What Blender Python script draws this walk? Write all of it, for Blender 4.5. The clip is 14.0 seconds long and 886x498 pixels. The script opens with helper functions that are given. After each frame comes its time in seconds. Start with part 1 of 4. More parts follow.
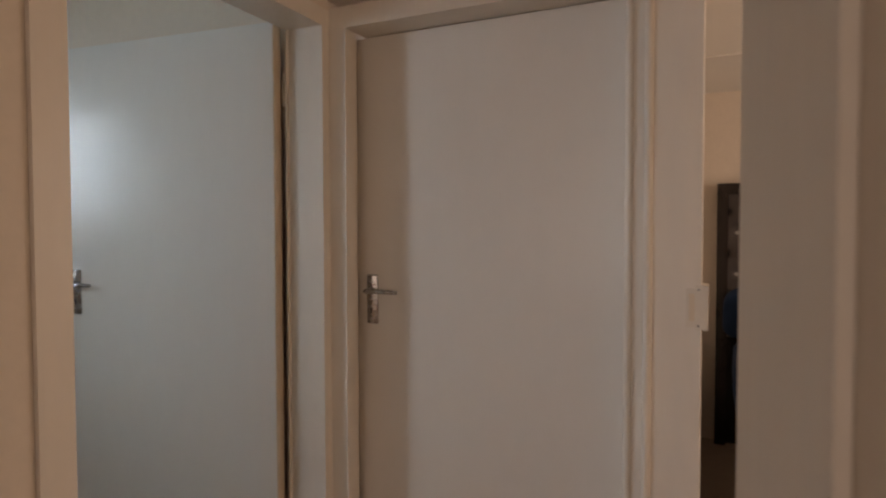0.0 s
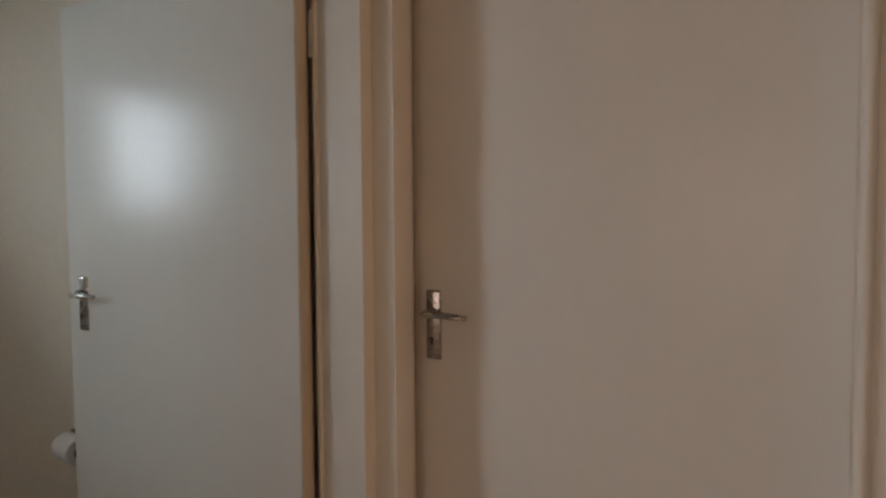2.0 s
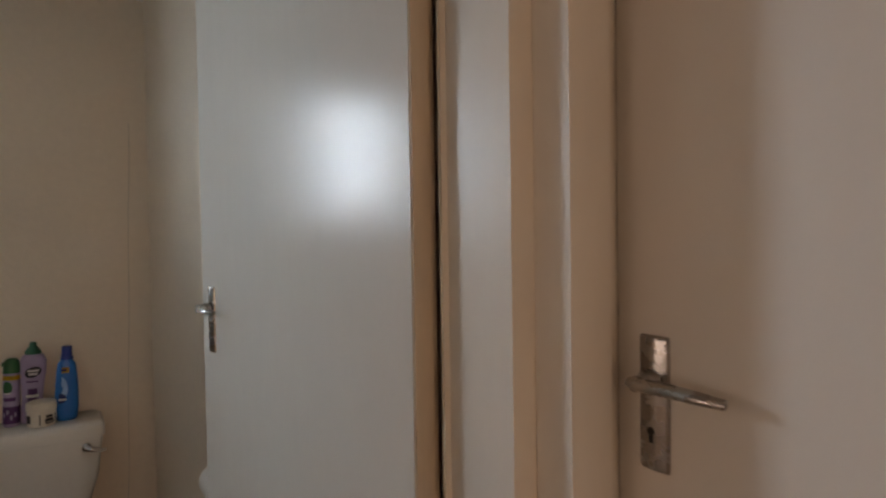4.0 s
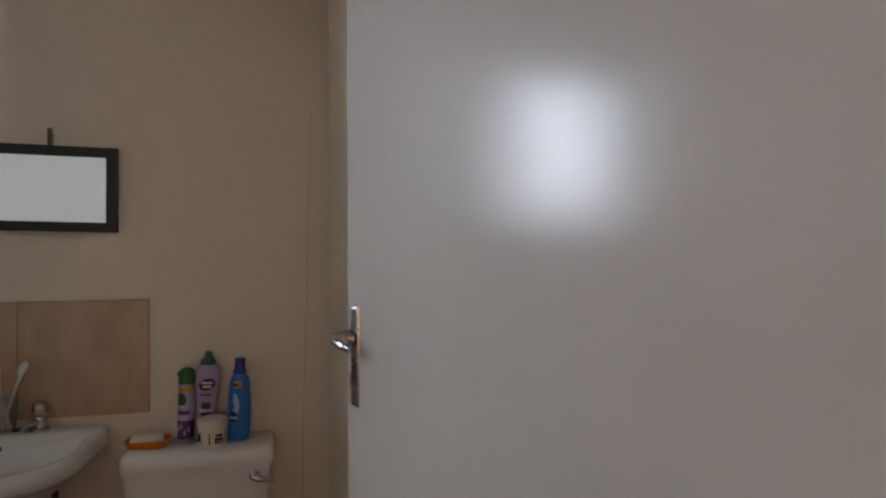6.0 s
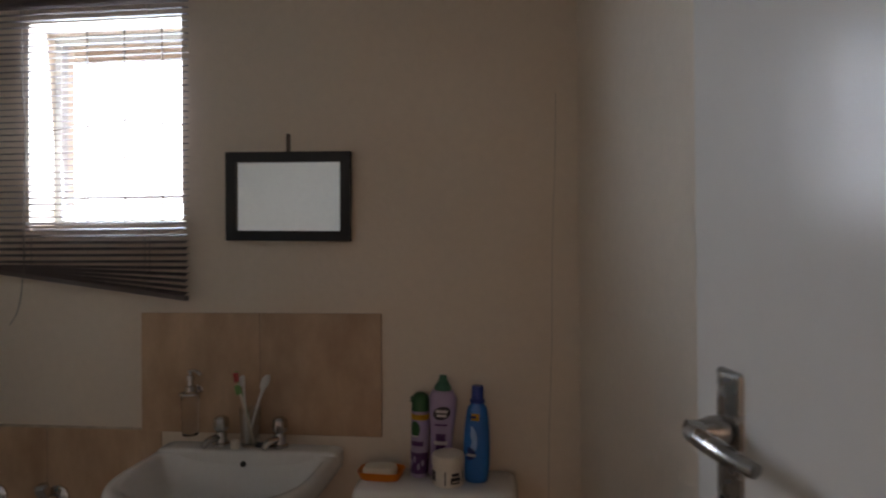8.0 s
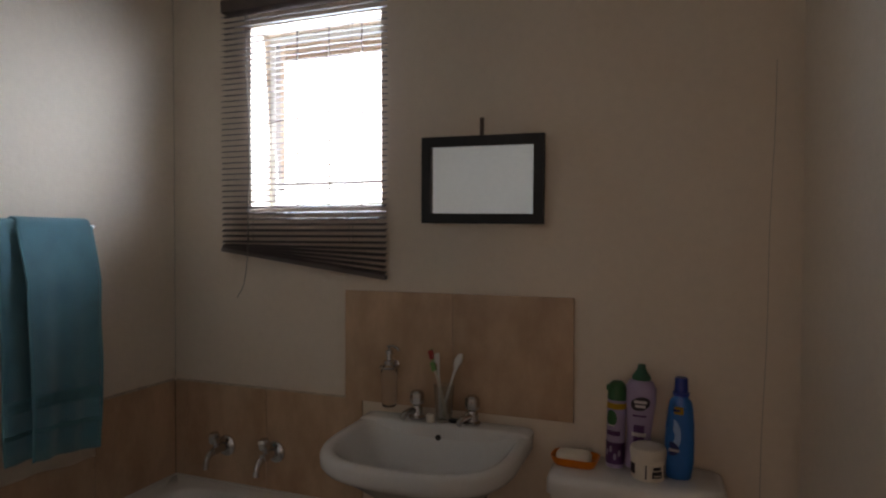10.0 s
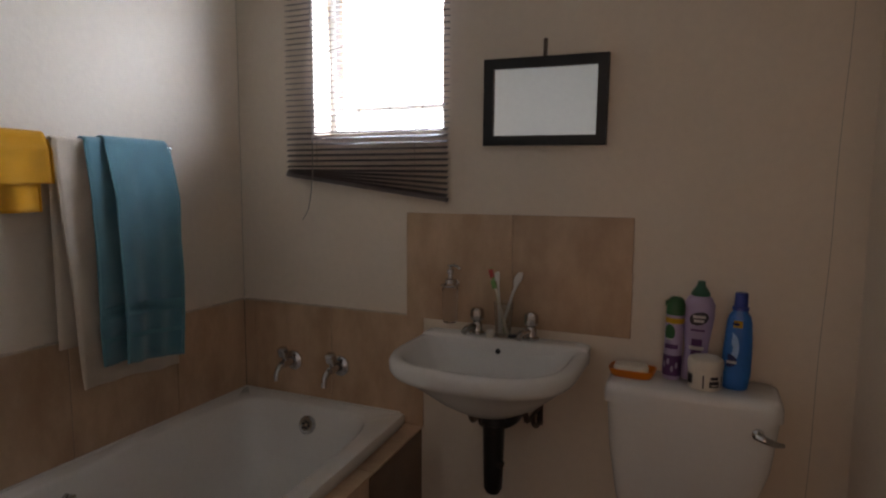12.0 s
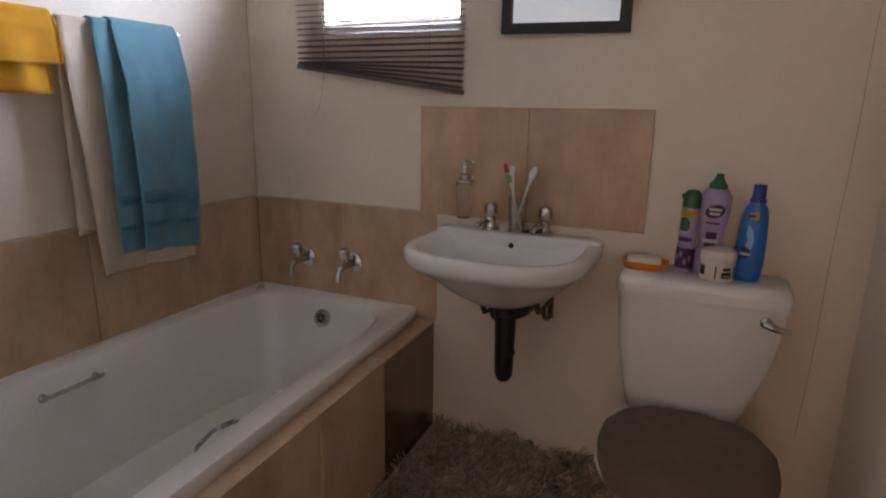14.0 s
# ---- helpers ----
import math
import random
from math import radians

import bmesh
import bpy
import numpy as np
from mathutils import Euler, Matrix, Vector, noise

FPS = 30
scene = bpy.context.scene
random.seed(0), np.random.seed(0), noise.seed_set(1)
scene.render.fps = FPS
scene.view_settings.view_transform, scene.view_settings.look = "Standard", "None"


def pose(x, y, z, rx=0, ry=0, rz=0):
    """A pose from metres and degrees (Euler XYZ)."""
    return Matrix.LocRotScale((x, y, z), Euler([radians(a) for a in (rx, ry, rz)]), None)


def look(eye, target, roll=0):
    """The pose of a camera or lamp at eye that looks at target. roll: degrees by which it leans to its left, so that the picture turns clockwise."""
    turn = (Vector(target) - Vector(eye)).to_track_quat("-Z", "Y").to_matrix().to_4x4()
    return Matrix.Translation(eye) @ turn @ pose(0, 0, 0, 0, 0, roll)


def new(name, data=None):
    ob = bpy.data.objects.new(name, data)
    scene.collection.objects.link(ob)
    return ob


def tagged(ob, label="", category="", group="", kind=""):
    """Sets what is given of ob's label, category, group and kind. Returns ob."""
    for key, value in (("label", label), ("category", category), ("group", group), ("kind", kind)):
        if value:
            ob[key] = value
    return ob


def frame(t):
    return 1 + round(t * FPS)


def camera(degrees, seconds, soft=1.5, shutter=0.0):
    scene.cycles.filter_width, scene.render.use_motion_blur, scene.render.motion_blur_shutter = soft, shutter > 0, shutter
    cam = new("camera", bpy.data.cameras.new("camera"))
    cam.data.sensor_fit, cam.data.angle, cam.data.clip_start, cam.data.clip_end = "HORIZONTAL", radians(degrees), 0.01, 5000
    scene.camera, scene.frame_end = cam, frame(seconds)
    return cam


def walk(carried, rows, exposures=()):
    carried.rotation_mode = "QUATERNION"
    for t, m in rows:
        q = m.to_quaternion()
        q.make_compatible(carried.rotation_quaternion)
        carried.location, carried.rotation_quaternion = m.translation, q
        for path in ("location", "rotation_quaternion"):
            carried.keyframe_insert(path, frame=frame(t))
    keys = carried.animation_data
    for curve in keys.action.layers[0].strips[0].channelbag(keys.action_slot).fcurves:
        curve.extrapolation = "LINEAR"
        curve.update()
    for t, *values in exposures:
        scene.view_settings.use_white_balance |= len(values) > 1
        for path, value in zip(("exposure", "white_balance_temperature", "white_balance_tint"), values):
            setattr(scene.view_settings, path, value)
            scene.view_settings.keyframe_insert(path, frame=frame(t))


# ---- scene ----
cam = camera(72.9, 14.0, soft=2.1, shutter=0.4)
PATH = [
    (0, (-0.733, -3.34, 1.49), (1.082, -2.502, 1.425), -0.1),
    (0.5, (-0.573, -3.265, 1.486), (1.211, -2.363, 1.427), -0.2),
    (1, (-0.439, -3.183, 1.475), (1.328, -2.248, 1.425), -0.1),
    (1.5, (-0.313, -3.141, 1.486), (1.411, -2.13, 1.424), -0.1),
    (2, (-0.219, -3.128, 1.501), (1.428, -1.997, 1.41), -0.4),
    (2.5, (-0.115, -3.071, 1.504), (1.434, -1.81, 1.403), -0.6),
    (5, (0.461, -2.59, 1.442), (1.224, -0.741, 1.426), -0.4),
    (5.5, (0.485, -2.456, 1.438), (1.121, -0.56, 1.426), -0.1),
    (6, (0.486, -2.279, 1.445), (0.972, -0.339, 1.436), -0.1),
    (6.5, (0.477, -2.178, 1.45), (0.829, -0.209, 1.444), -0.1),
    (7, (0.439, -2.071, 1.463), (0.631, -0.08, 1.461), -0.3),
    (7.5, (0.417, -1.967, 1.463), (0.415, 0.033, 1.468), -0.3),
    (8, (0.398, -1.887, 1.454), (0.187, 0.101, 1.468), -0.4),
    (8.5, (0.327, -1.87, 1.483), (-0.012, 0.101, 1.464), -0.1),
    (9, (0.303, -1.87, 1.48), (-0.19, 0.068, 1.46), -0.0),
    (11.5, (0.204, -1.984, 1.382), (-0.579, -0.149, 1.243), 0.3),
    (12, (0.2, -1.997, 1.358), (-0.593, -0.172, 1.152), 0.3),
    (12.5, (0.192, -2.004, 1.327), (-0.606, -0.19, 1.055), 0.4),
    (13, (0.189, -2.013, 1.304), (-0.61, -0.213, 0.957), 0.6),
    (13.5, (0.19, -2.018, 1.271), (-0.613, -0.229, 0.878), 0.8),
    (14, (0.18, -2.019, 1.264), (-0.611, -0.241, 0.801), 0.9),
]
EXPOSURES = [(0.0, 0.02, 8400, 29), (2.5, -0.04, 8800, 29), (5.0, 0.14, 8500, 33), (6.5, -0.14, 8300, 36), (7.5, -0.44, 8400, 37), (9.0, -0.77, 8800, 38), (11.5, -0.53, 8900, 39), (12.0, -0.40, 8800, 40), (12.5, -0.19, 8800, 41), (13.0, 0.07, 8400, 41), (14.0, 0.55, 8000, 41)]
walk(cam, [(t, look(eye, target, roll)) for t, eye, target, roll in PATH], EXPOSURES)

# ---------------------------------------------------------------- light
world = bpy.data.worlds.new("world")
scene.world = world
world.use_nodes = True
wn = world.node_tree.nodes
sky = wn.new("ShaderNodeTexSky")
sky.sky_type = "NISHITA"
sky.sun_disc = False
sky.sun_elevation, sky.sun_rotation = radians(48), radians(60)
world.node_tree.links.new(sky.outputs[0], wn["Background"].inputs[0])
wn["Background"].inputs[1].default_value = 0.12
sun = new("sun", bpy.data.lights.new("sun", "SUN"))
sun.data.energy, sun.data.angle, sun.data.color = 3.0, radians(0.6), (1.0, 0.95, 0.88)
sun.matrix_world = look((6, -6, 8), (0, 0, 0))


def area_lamp(name, eye, target, w, h, watts, color):
    lamp = new(name, bpy.data.lights.new(name, "AREA"))
    lamp.data.shape, lamp.data.size, lamp.data.size_y = "RECTANGLE", w, h
    lamp.data.energy, lamp.data.color = watts, color
    lamp.matrix_world = look(eye, target)
    return lamp


area_lamp("bathroom_window_daylight", (-0.947, 0.112, 1.90), (-0.947, -1, 1.80), 0.53, 0.66, 39, (0.43, 0.745, 1.0))
# added fill light along the passage; no window is known there
area_lamp("passage_fill", (-4.48, -2.20, 1.55), (-0.5, -2.9, 1.4), 1.45, 1.28, 17.5, (1.0, 0.94, 0.88))
# added warm fill from the unseen lobby end, brightens the door frames
area_lamp("lobby_fill", (0.37, -6.12, 1.55), (0.37, -3, 1.4), 0.60, 1.1, 9.0, (1.0, 0.82, 0.61))
# assumed daylight for the bedroom, placed out of view as a fill lamp
area_lamp("bedroom_fill", (2.3, -6.05, 1.6), (2.3, -4, 1.3), 1.4, 1.1, 26, (1.0, 0.92, 0.80))


# ---------------------------------------------------------------- materials
def node(nt, kind, **values):
    n = nt.nodes.new(kind)
    for key, v in values.items():
        n.inputs[key].default_value = v
    return n


def material(name, color, rough=0.5, metal=0.0, vary=0.08, scale=6.0, fine=60.0, bump=0.05, bump_scale=120.0,
             coat=0.0, per_object=0.0, stretch=(1, 1, 1), second=None, blotch=0.5, sheen=0.0, transmission=0.0, spec=0.5, island=0.0):
    """Base colour with large stains and fine grain, roughness wear and relief, all in object metres."""
    m = bpy.data.materials.new(name)
    m.use_nodes = True
    nt = m.node_tree
    b = nt.nodes["Principled BSDF"]
    tc = nt.nodes.new("ShaderNodeNewGeometry")
    mp = node(nt, "ShaderNodeMapping")
    mp.inputs["Scale"].default_value = stretch
    nt.links.new(tc.outputs["Position"], mp.inputs["Vector"])
    big = node(nt, "ShaderNodeTexNoise", Scale=scale, Detail=5.0, Roughness=0.6)
    small = node(nt, "ShaderNodeTexNoise", Scale=fine, Detail=4.0, Roughness=0.6)
    relief = node(nt, "ShaderNodeTexNoise", Scale=bump_scale, Detail=3.0)
    for n in (big, small, relief):
        nt.links.new(mp.outputs[0], n.inputs["Vector"])
    dark = tuple(c * (1 - 2.2 * vary) for c in color)
    ramp = nt.nodes.new("ShaderNodeValToRGB")
    ramp.color_ramp.elements[0].position, ramp.color_ramp.elements[1].position = 0.5 - 0.5 * blotch, 0.5 + 0.35 * blotch
    ramp.color_ramp.elements[0].color = (*(second or dark), 1)
    ramp.color_ramp.elements[1].color = (*color, 1)
    nt.links.new(big.outputs[0], ramp.inputs[0])
    mul = node(nt, "ShaderNodeMapRange", **{"From Min": 0.25, "From Max": 0.75, "To Min": 1 - vary, "To Max": 1 + vary})
    nt.links.new(small.outputs[0], mul.inputs["Value"])
    hsv = nt.nodes.new("ShaderNodeHueSaturation")
    nt.links.new(ramp.outputs[0], hsv.inputs["Color"])
    nt.links.new(mul.outputs[0], hsv.inputs["Value"])
    out = hsv.outputs[0]
    if per_object:
        info = nt.nodes.new("ShaderNodeObjectInfo")
        mr = node(nt, "ShaderNodeMapRange", **{"To Min": 1 - per_object, "To Max": 1 + per_object})
        nt.links.new(info.outputs["Random"], mr.inputs["Value"])
        h2 = nt.nodes.new("ShaderNodeHueSaturation")
        nt.links.new(out, h2.inputs["Color"])
        nt.links.new(mr.outputs[0], h2.inputs["Value"])
        out = h2.outputs[0]
    if island:
        geo = nt.nodes.new("ShaderNodeNewGeometry")
        mi = node(nt, "ShaderNodeMapRange", **{"To Min": 1 - island, "To Max": 1 + 0.5 * island})
        nt.links.new(geo.outputs["Random Per Island"], mi.inputs["Value"])
        h3 = nt.nodes.new("ShaderNodeHueSaturation")
        nt.links.new(out, h3.inputs["Color"])
        nt.links.new(mi.outputs[0], h3.inputs["Value"])
        out = h3.outputs[0]
    nt.links.new(out, b.inputs["Base Color"])
    rr = node(nt, "ShaderNodeMapRange", **{"To Min": max(0.02, rough * 0.85), "To Max": min(1, rough * 1.15)})
    nt.links.new(big.outputs[0], rr.inputs["Value"])
    nt.links.new(rr.outputs[0], b.inputs["Roughness"])
    b.inputs["Metallic"].default_value = metal
    b.inputs["Specular IOR Level"].default_value = spec
    b.inputs["Coat Weight"].default_value = coat
    b.inputs["Coat Roughness"].default_value = 0.08
    b.inputs["Sheen Weight"].default_value = sheen
    b.inputs["Transmission Weight"].default_value = transmission
    if bump:
        bp = node(nt, "ShaderNodeBump", Strength=bump, Distance=0.01)
        nt.links.new(relief.outputs[0], bp.inputs["Height"])
        nt.links.new(bp.outputs[0], b.inputs["Normal"])
    return m


WALL = material("cream_wall_paint", (0.80, 0.675, 0.56), 0.62, vary=0.03, scale=1.6, fine=35, bump=0.10, bump_scale=55)
HALLWALL = material("hall_wall_paint", (0.74, 0.66, 0.575), 0.6, vary=0.03, scale=1.6, fine=35, bump=0.08, bump_scale=60)
CEIL = material("ceiling_board_paint", (0.80, 0.78, 0.74), 0.8, vary=0.02, scale=2, bump=0.03)
DOORP = material("white_gloss_door_paint", (0.77, 0.735, 0.69), 0.23, vary=0.012, scale=2.2, fine=18, spec=0.14, bump=0.05, bump_scale=26, stretch=(1, 1, 0.35))
FRAMEP = material("cream_frame_enamel", (0.79, 0.74, 0.675), 0.33, spec=0.25, vary=0.03, scale=3, fine=20, bump=0.04, bump_scale=40, stretch=(1, 1, 0.3))
EDGEP = material("door_edge_paint", (0.74, 0.63, 0.50), 0.5, vary=0.06, scale=5, bump=0.05, stretch=(1, 1, 0.15))
TILE = material("beige_ceramic_tile", (0.62, 0.40, 0.262), 0.30, vary=0.045, scale=6.5, fine=60, bump=0.03, bump_scale=30, per_object=0.07, second=(0.43, 0.255, 0.155), blotch=0.42, stretch=(1, 1, 0.5))
GROUT = material("tile_grout", (0.27, 0.19, 0.135), 0.9, vary=0.12, scale=20)
SLIPTILE = material("floor_tile_ceramic", (0.44, 0.34, 0.25), 0.35, vary=0.06, scale=6, per_object=0.06)
CERAMIC = material("white_sanitary_ceramic", (0.76, 0.735, 0.705), 0.20, vary=0.02, scale=3, bump=0.0, coat=0.12)
ENAMEL = material("white_bath_enamel", (0.80, 0.76, 0.715), 0.16, vary=0.02, scale=2.5, bump=0.0, coat=0.3)
CHROME = material("chrome", (0.56, 0.555, 0.56), 0.12, 1.0, vary=0.03, scale=25, bump=0.02, bump_scale=80)
DULLCHROME = material("worn_chrome", (0.62, 0.60, 0.585), 0.20, 1.0, vary=0.10, scale=45, bump=0.04)
SMEAR = material("pale_grout_smear", (0.60, 0.47, 0.36), 0.9, vary=0.12, scale=30)
HAIR = material("crack_shadow", (0.44, 0.385, 0.33), 0.9, vary=0.2, scale=40, bump=0)
# near-black for solid discs that stand in for the shade inside holes
DARK = material("hole_shade", (0.02, 0.017, 0.015), 0.6, vary=0.1, bump=0)
BLACKP = material("black_plastic", (0.015, 0.015, 0.016), 0.35, vary=0.1, bump=0.02)
BLACKT = material("brown_glazed_panel", (0.30, 0.205, 0.155), 0.17, 0.65, vary=0.15, scale=9, bump=0.01)
BLACKF = material("black_frame_wood", (0.008, 0.008, 0.011), 0.5, vary=0.15, scale=12, bump=0.04, stretch=(1, 1, 5))
SLAT = material("brown_blind_slat", (0.135, 0.105, 0.105), 0.40, vary=0.06, scale=8, bump=0.0, per_object=0.05)
# thin plastic slats let a little light through
slat_nodes = SLAT.node_tree
slat_mix, slat_thin = node(slat_nodes, "ShaderNodeMixShader", Fac=0.22), node(slat_nodes, "ShaderNodeBsdfTranslucent", Color=(0.58, 0.50, 0.45, 1))
slat_nodes.links.new(slat_nodes.nodes["Principled BSDF"].outputs[0], slat_mix.inputs[1])
slat_nodes.links.new(slat_thin.outputs[0], slat_mix.inputs[2])
slat_nodes.links.new(slat_mix.outputs[0], slat_nodes.nodes["Material Output"].inputs["Surface"])
# chrome base darkened to stand in for dark surroundings mirrored in it
HANDLE = material("darkened_chrome_handle", (0.42, 0.405, 0.395), 0.27, 1.0, vary=0.08, scale=40, bump=0.03, bump_scale=90)
IRON = material("dark_rusty_iron", (0.13, 0.09, 0.07), 0.5, 0.4, vary=0.2, scale=40, bump=0.3, bump_scale=90)
EAVE = material("tan_stained_eave", (0.58, 0.41, 0.25), 0.6, vary=0.1, scale=8)
CORD = material("blind_cord", (0.30, 0.26, 0.22), 0.8, vary=0.05, bump=0)
STEELW = material("window_frame_paint", (0.62, 0.62, 0.60), 0.45, vary=0.05, bump=0.02)
TEAL = material("teal_terry_cloth", (0.070, 0.295, 0.365), 0.95, vary=0.10, scale=14, fine=260, bump=0.6, bump_scale=520, sheen=0.35)
CREAMT = material("cream_terry_cloth", (0.80, 0.655, 0.53), 0.95, vary=0.06, scale=14, fine=260, bump=0.6, bump_scale=520, sheen=0.05)
YELLOW = material("yellow_terry_cloth", (0.82, 0.335, 0.008), 0.95, vary=0.08, scale=14, fine=260, bump=0.6, bump_scale=520, sheen=0.06)
TEALBAND = material("teal_woven_band", (0.11, 0.36, 0.425), 0.85, vary=0.06, scale=30, fine=120, bump=0.3, bump_scale=300)
COVER = material("brown_plush_cover", (0.165, 0.100, 0.064), 0.97, vary=0.16, scale=9, fine=140, bump=0.5, bump_scale=260, sheen=0.12)
SHAG = material("grey_brown_shag", (0.62, 0.485, 0.365), 0.95, vary=0.25, scale=16, fine=120, bump=0.2, second=(0.19, 0.14, 0.105), sheen=0.1, island=0.6)
GREEN = material("dark_green_plastic", (0.012, 0.11, 0.035), 0.35, vary=0.04, bump=0)
TEALCAP = material("green_cap_plastic", (0.015, 0.135, 0.08), 0.35, vary=0.04, bump=0)
LILAC = material("lilac_plastic", (0.42, 0.33, 0.52), 0.38, vary=0.04, bump=0)
PURPLE = material("purple_label", (0.14, 0.045, 0.17), 0.4, vary=0.06, scale=30, bump=0)
NAVY = material("navy_label", (0.02, 0.03, 0.14), 0.4, vary=0.04, bump=0)
BLUE = material("blue_plastic", (0.002, 0.155, 0.50), 0.3, vary=0.05, bump=0)
DBLUE = material("dark_blue_cap", (0.01, 0.04, 0.28), 0.3, vary=0.04, bump=0)
LBLUE = material("pale_blue_print", (0.30, 0.52, 0.80), 0.4, vary=0.08, scale=40, bump=0)
WHITEP = material("white_print", (0.78, 0.76, 0.74), 0.45, vary=0.03, bump=0)
INK = material("dark_print", (0.05, 0.04, 0.05), 0.5, vary=0.05, bump=0)
AMBER = material("yellow_print", (0.75, 0.42, 0.02), 0.4, vary=0.04, bump=0)
ORANGE = material("orange_plastic", (0.72, 0.19, 0.012), 0.35, vary=0.04, bump=0)
CREAMP = material("cream_soap", (0.80, 0.72, 0.60), 0.5, vary=0.04, scale=20, bump=0.05)
JARP = material("pale_jar_plastic", (0.76, 0.67, 0.57), 0.4, vary=0.04, bump=0)
RED = material("red_plastic", (0.45, 0.04, 0.03), 0.35, vary=0.04, bump=0)
LGREEN = material("light_green_plastic", (0.14, 0.34, 0.10), 0.35, vary=0.04, bump=0)
PAPER = material("toilet_paper", (0.80, 0.77, 0.74), 0.95, vary=0.03, fine=150, bump=0.2, bump_scale=200)
CARD = material("brown_card_core", (0.14, 0.09, 0.055), 0.9, vary=0.1)
TUFT = material("charcoal_velvet", (0.055, 0.042, 0.038), 0.85, vary=0.1, scale=10, fine=120, bump=0.2, sheen=0.6)
BEDWOOD = material("black_brown_bed_wood", (0.018, 0.013, 0.012), 0.25, vary=0.1, bump=0.02)
DUVET = material("navy_teal_bedding", (0.010, 0.032, 0.080), 0.9, vary=0.10, scale=6, fine=90, bump=0.15, spec=0.25)
RUST = material("rust_throw", (0.095, 0.028, 0.014), 0.95, vary=0.14, scale=9, fine=120, bump=0.4, bump_scale=240, sheen=0.1)
CARPET = material("beige_bedroom_floor", (0.42, 0.34, 0.27), 0.6, vary=0.06, scale=5, per_object=0.04)
BONE = material("bone_white_lock_enamel", (0.74, 0.68, 0.60), 0.35, vary=0.04, bump=0.02)
SCREW = material("dull_screw", (0.35, 0.32, 0.28), 0.4, 1.0, vary=0.1, bump=0)


def simple_glass(name, color, rough, trans):
    m = bpy.data.materials.new(name)
    m.use_nodes = True
    b = m.node_tree.nodes["Principled BSDF"]
    b.inputs["Base Color"].default_value = (*color, 1)
    b.inputs["Roughness"].default_value = rough
    b.inputs["Transmission Weight"].default_value = trans
    b.inputs["IOR"].default_value = 1.45
    return m


GLASS = simple_glass("clear_glass", (0.95, 0.96, 0.95), 0.02, 1.0)
TUMBLER = simple_glass("cloudy_tumbler_glass", (0.95, 0.96, 0.94), 0.10, 0.96)
FROST = simple_glass("frosted_glass", (0.97, 0.97, 0.95), 0.18, 1.0)
MIRROR = bpy.data.materials.new("mirror_silver")
MIRROR.use_nodes = True
MIRROR.node_tree.nodes["Principled BSDF"].inputs["Metallic"].default_value = 1.0
MIRROR.node_tree.nodes["Principled BSDF"].inputs["Roughness"].default_value = 0.015
MIRROR.node_tree.nodes["Principled BSDF"].inputs["Base Color"].default_value = (0.80, 0.83, 0.82, 1)
GEM = bpy.data.materials.new("crystal_button")
GEM.use_nodes = True
GEM.node_tree.nodes["Principled BSDF"].inputs["Metallic"].default_value = 0.25
GEM.node_tree.nodes["Principled BSDF"].inputs["Roughness"].default_value = 0.12
GEM.node_tree.nodes["Principled BSDF"].inputs["Base Color"].default_value = (0.9, 0.88, 0.86, 1)


# ---------------------------------------------------------------- mesh helpers
def box(bm, x0, x1, y0, y1, z0, z1, m=None):
    vs = [bm.verts.new((x, y, z)) for x in (x0, x1) for y in (y0, y1) for z in (z0, z1)]
    for f in ((0, 1, 3, 2), (4, 6, 7, 5), (0, 4, 5, 1), (2, 3, 7, 6), (0, 2, 6, 4), (1, 5, 7, 3)):
        bm.faces.new([vs[i] for i in f])
    if m is not None:
        bmesh.ops.transform(bm, matrix=m, verts=vs)
    return vs


def bevel(bm, w, segs=2, angle=30):
    es = [e for e in bm.edges if len(e.link_faces) == 2 and e.calc_face_angle(0) > radians(angle)]
    bmesh.ops.bevel(bm, geom=es, offset=w, segments=segs, affect="EDGES", profile=0.5, clamp_overlap=True)
    return bm


def boxes(*dims, w=0.0, segs=2):
    bm = bmesh.new()
    for d in dims:
        box(bm, *d)
    if w:
        bevel(bm, w, segs)
    return bm


def rings(bm, loops, cap0=True, cap1=True, closed=True):
    """Skin between rings of the same number of points."""
    rows = [[bm.verts.new(p) for p in loop] for loop in loops]
    n = len(rows[0])
    for a, b in zip(rows, rows[1:]):
        for k in range(n if closed else n - 1):
            bm.faces.new((a[k], a[(k + 1) % n], b[(k + 1) % n], b[k]))
    if cap0:
        bm.faces.new(list(reversed(rows[0])))
    if cap1:
        bm.faces.new(rows[-1])
    return bm


def circle(c, u, v, r, n=20):
    c, u, v = Vector(c), Vector(u).normalized(), Vector(v).normalized()
    return [c + (u * math.cos(2 * math.pi * k / n) + v * math.sin(2 * math.pi * k / n)) * r for k in range(n)]


def axes(d):
    d = Vector(d).normalized()
    u = d.orthogonal().normalized()
    return u, d.cross(u)


def lathe(bm, c, profile, n=24, d=(0, 0, 1)):
    """profile: (height along d, radius)."""
    u, v = axes(d)
    d = Vector(d).normalized()
    return rings(bm, [circle(Vector(c) + d * h, u, v, max(r, 0.0004), n) for h, r in profile])


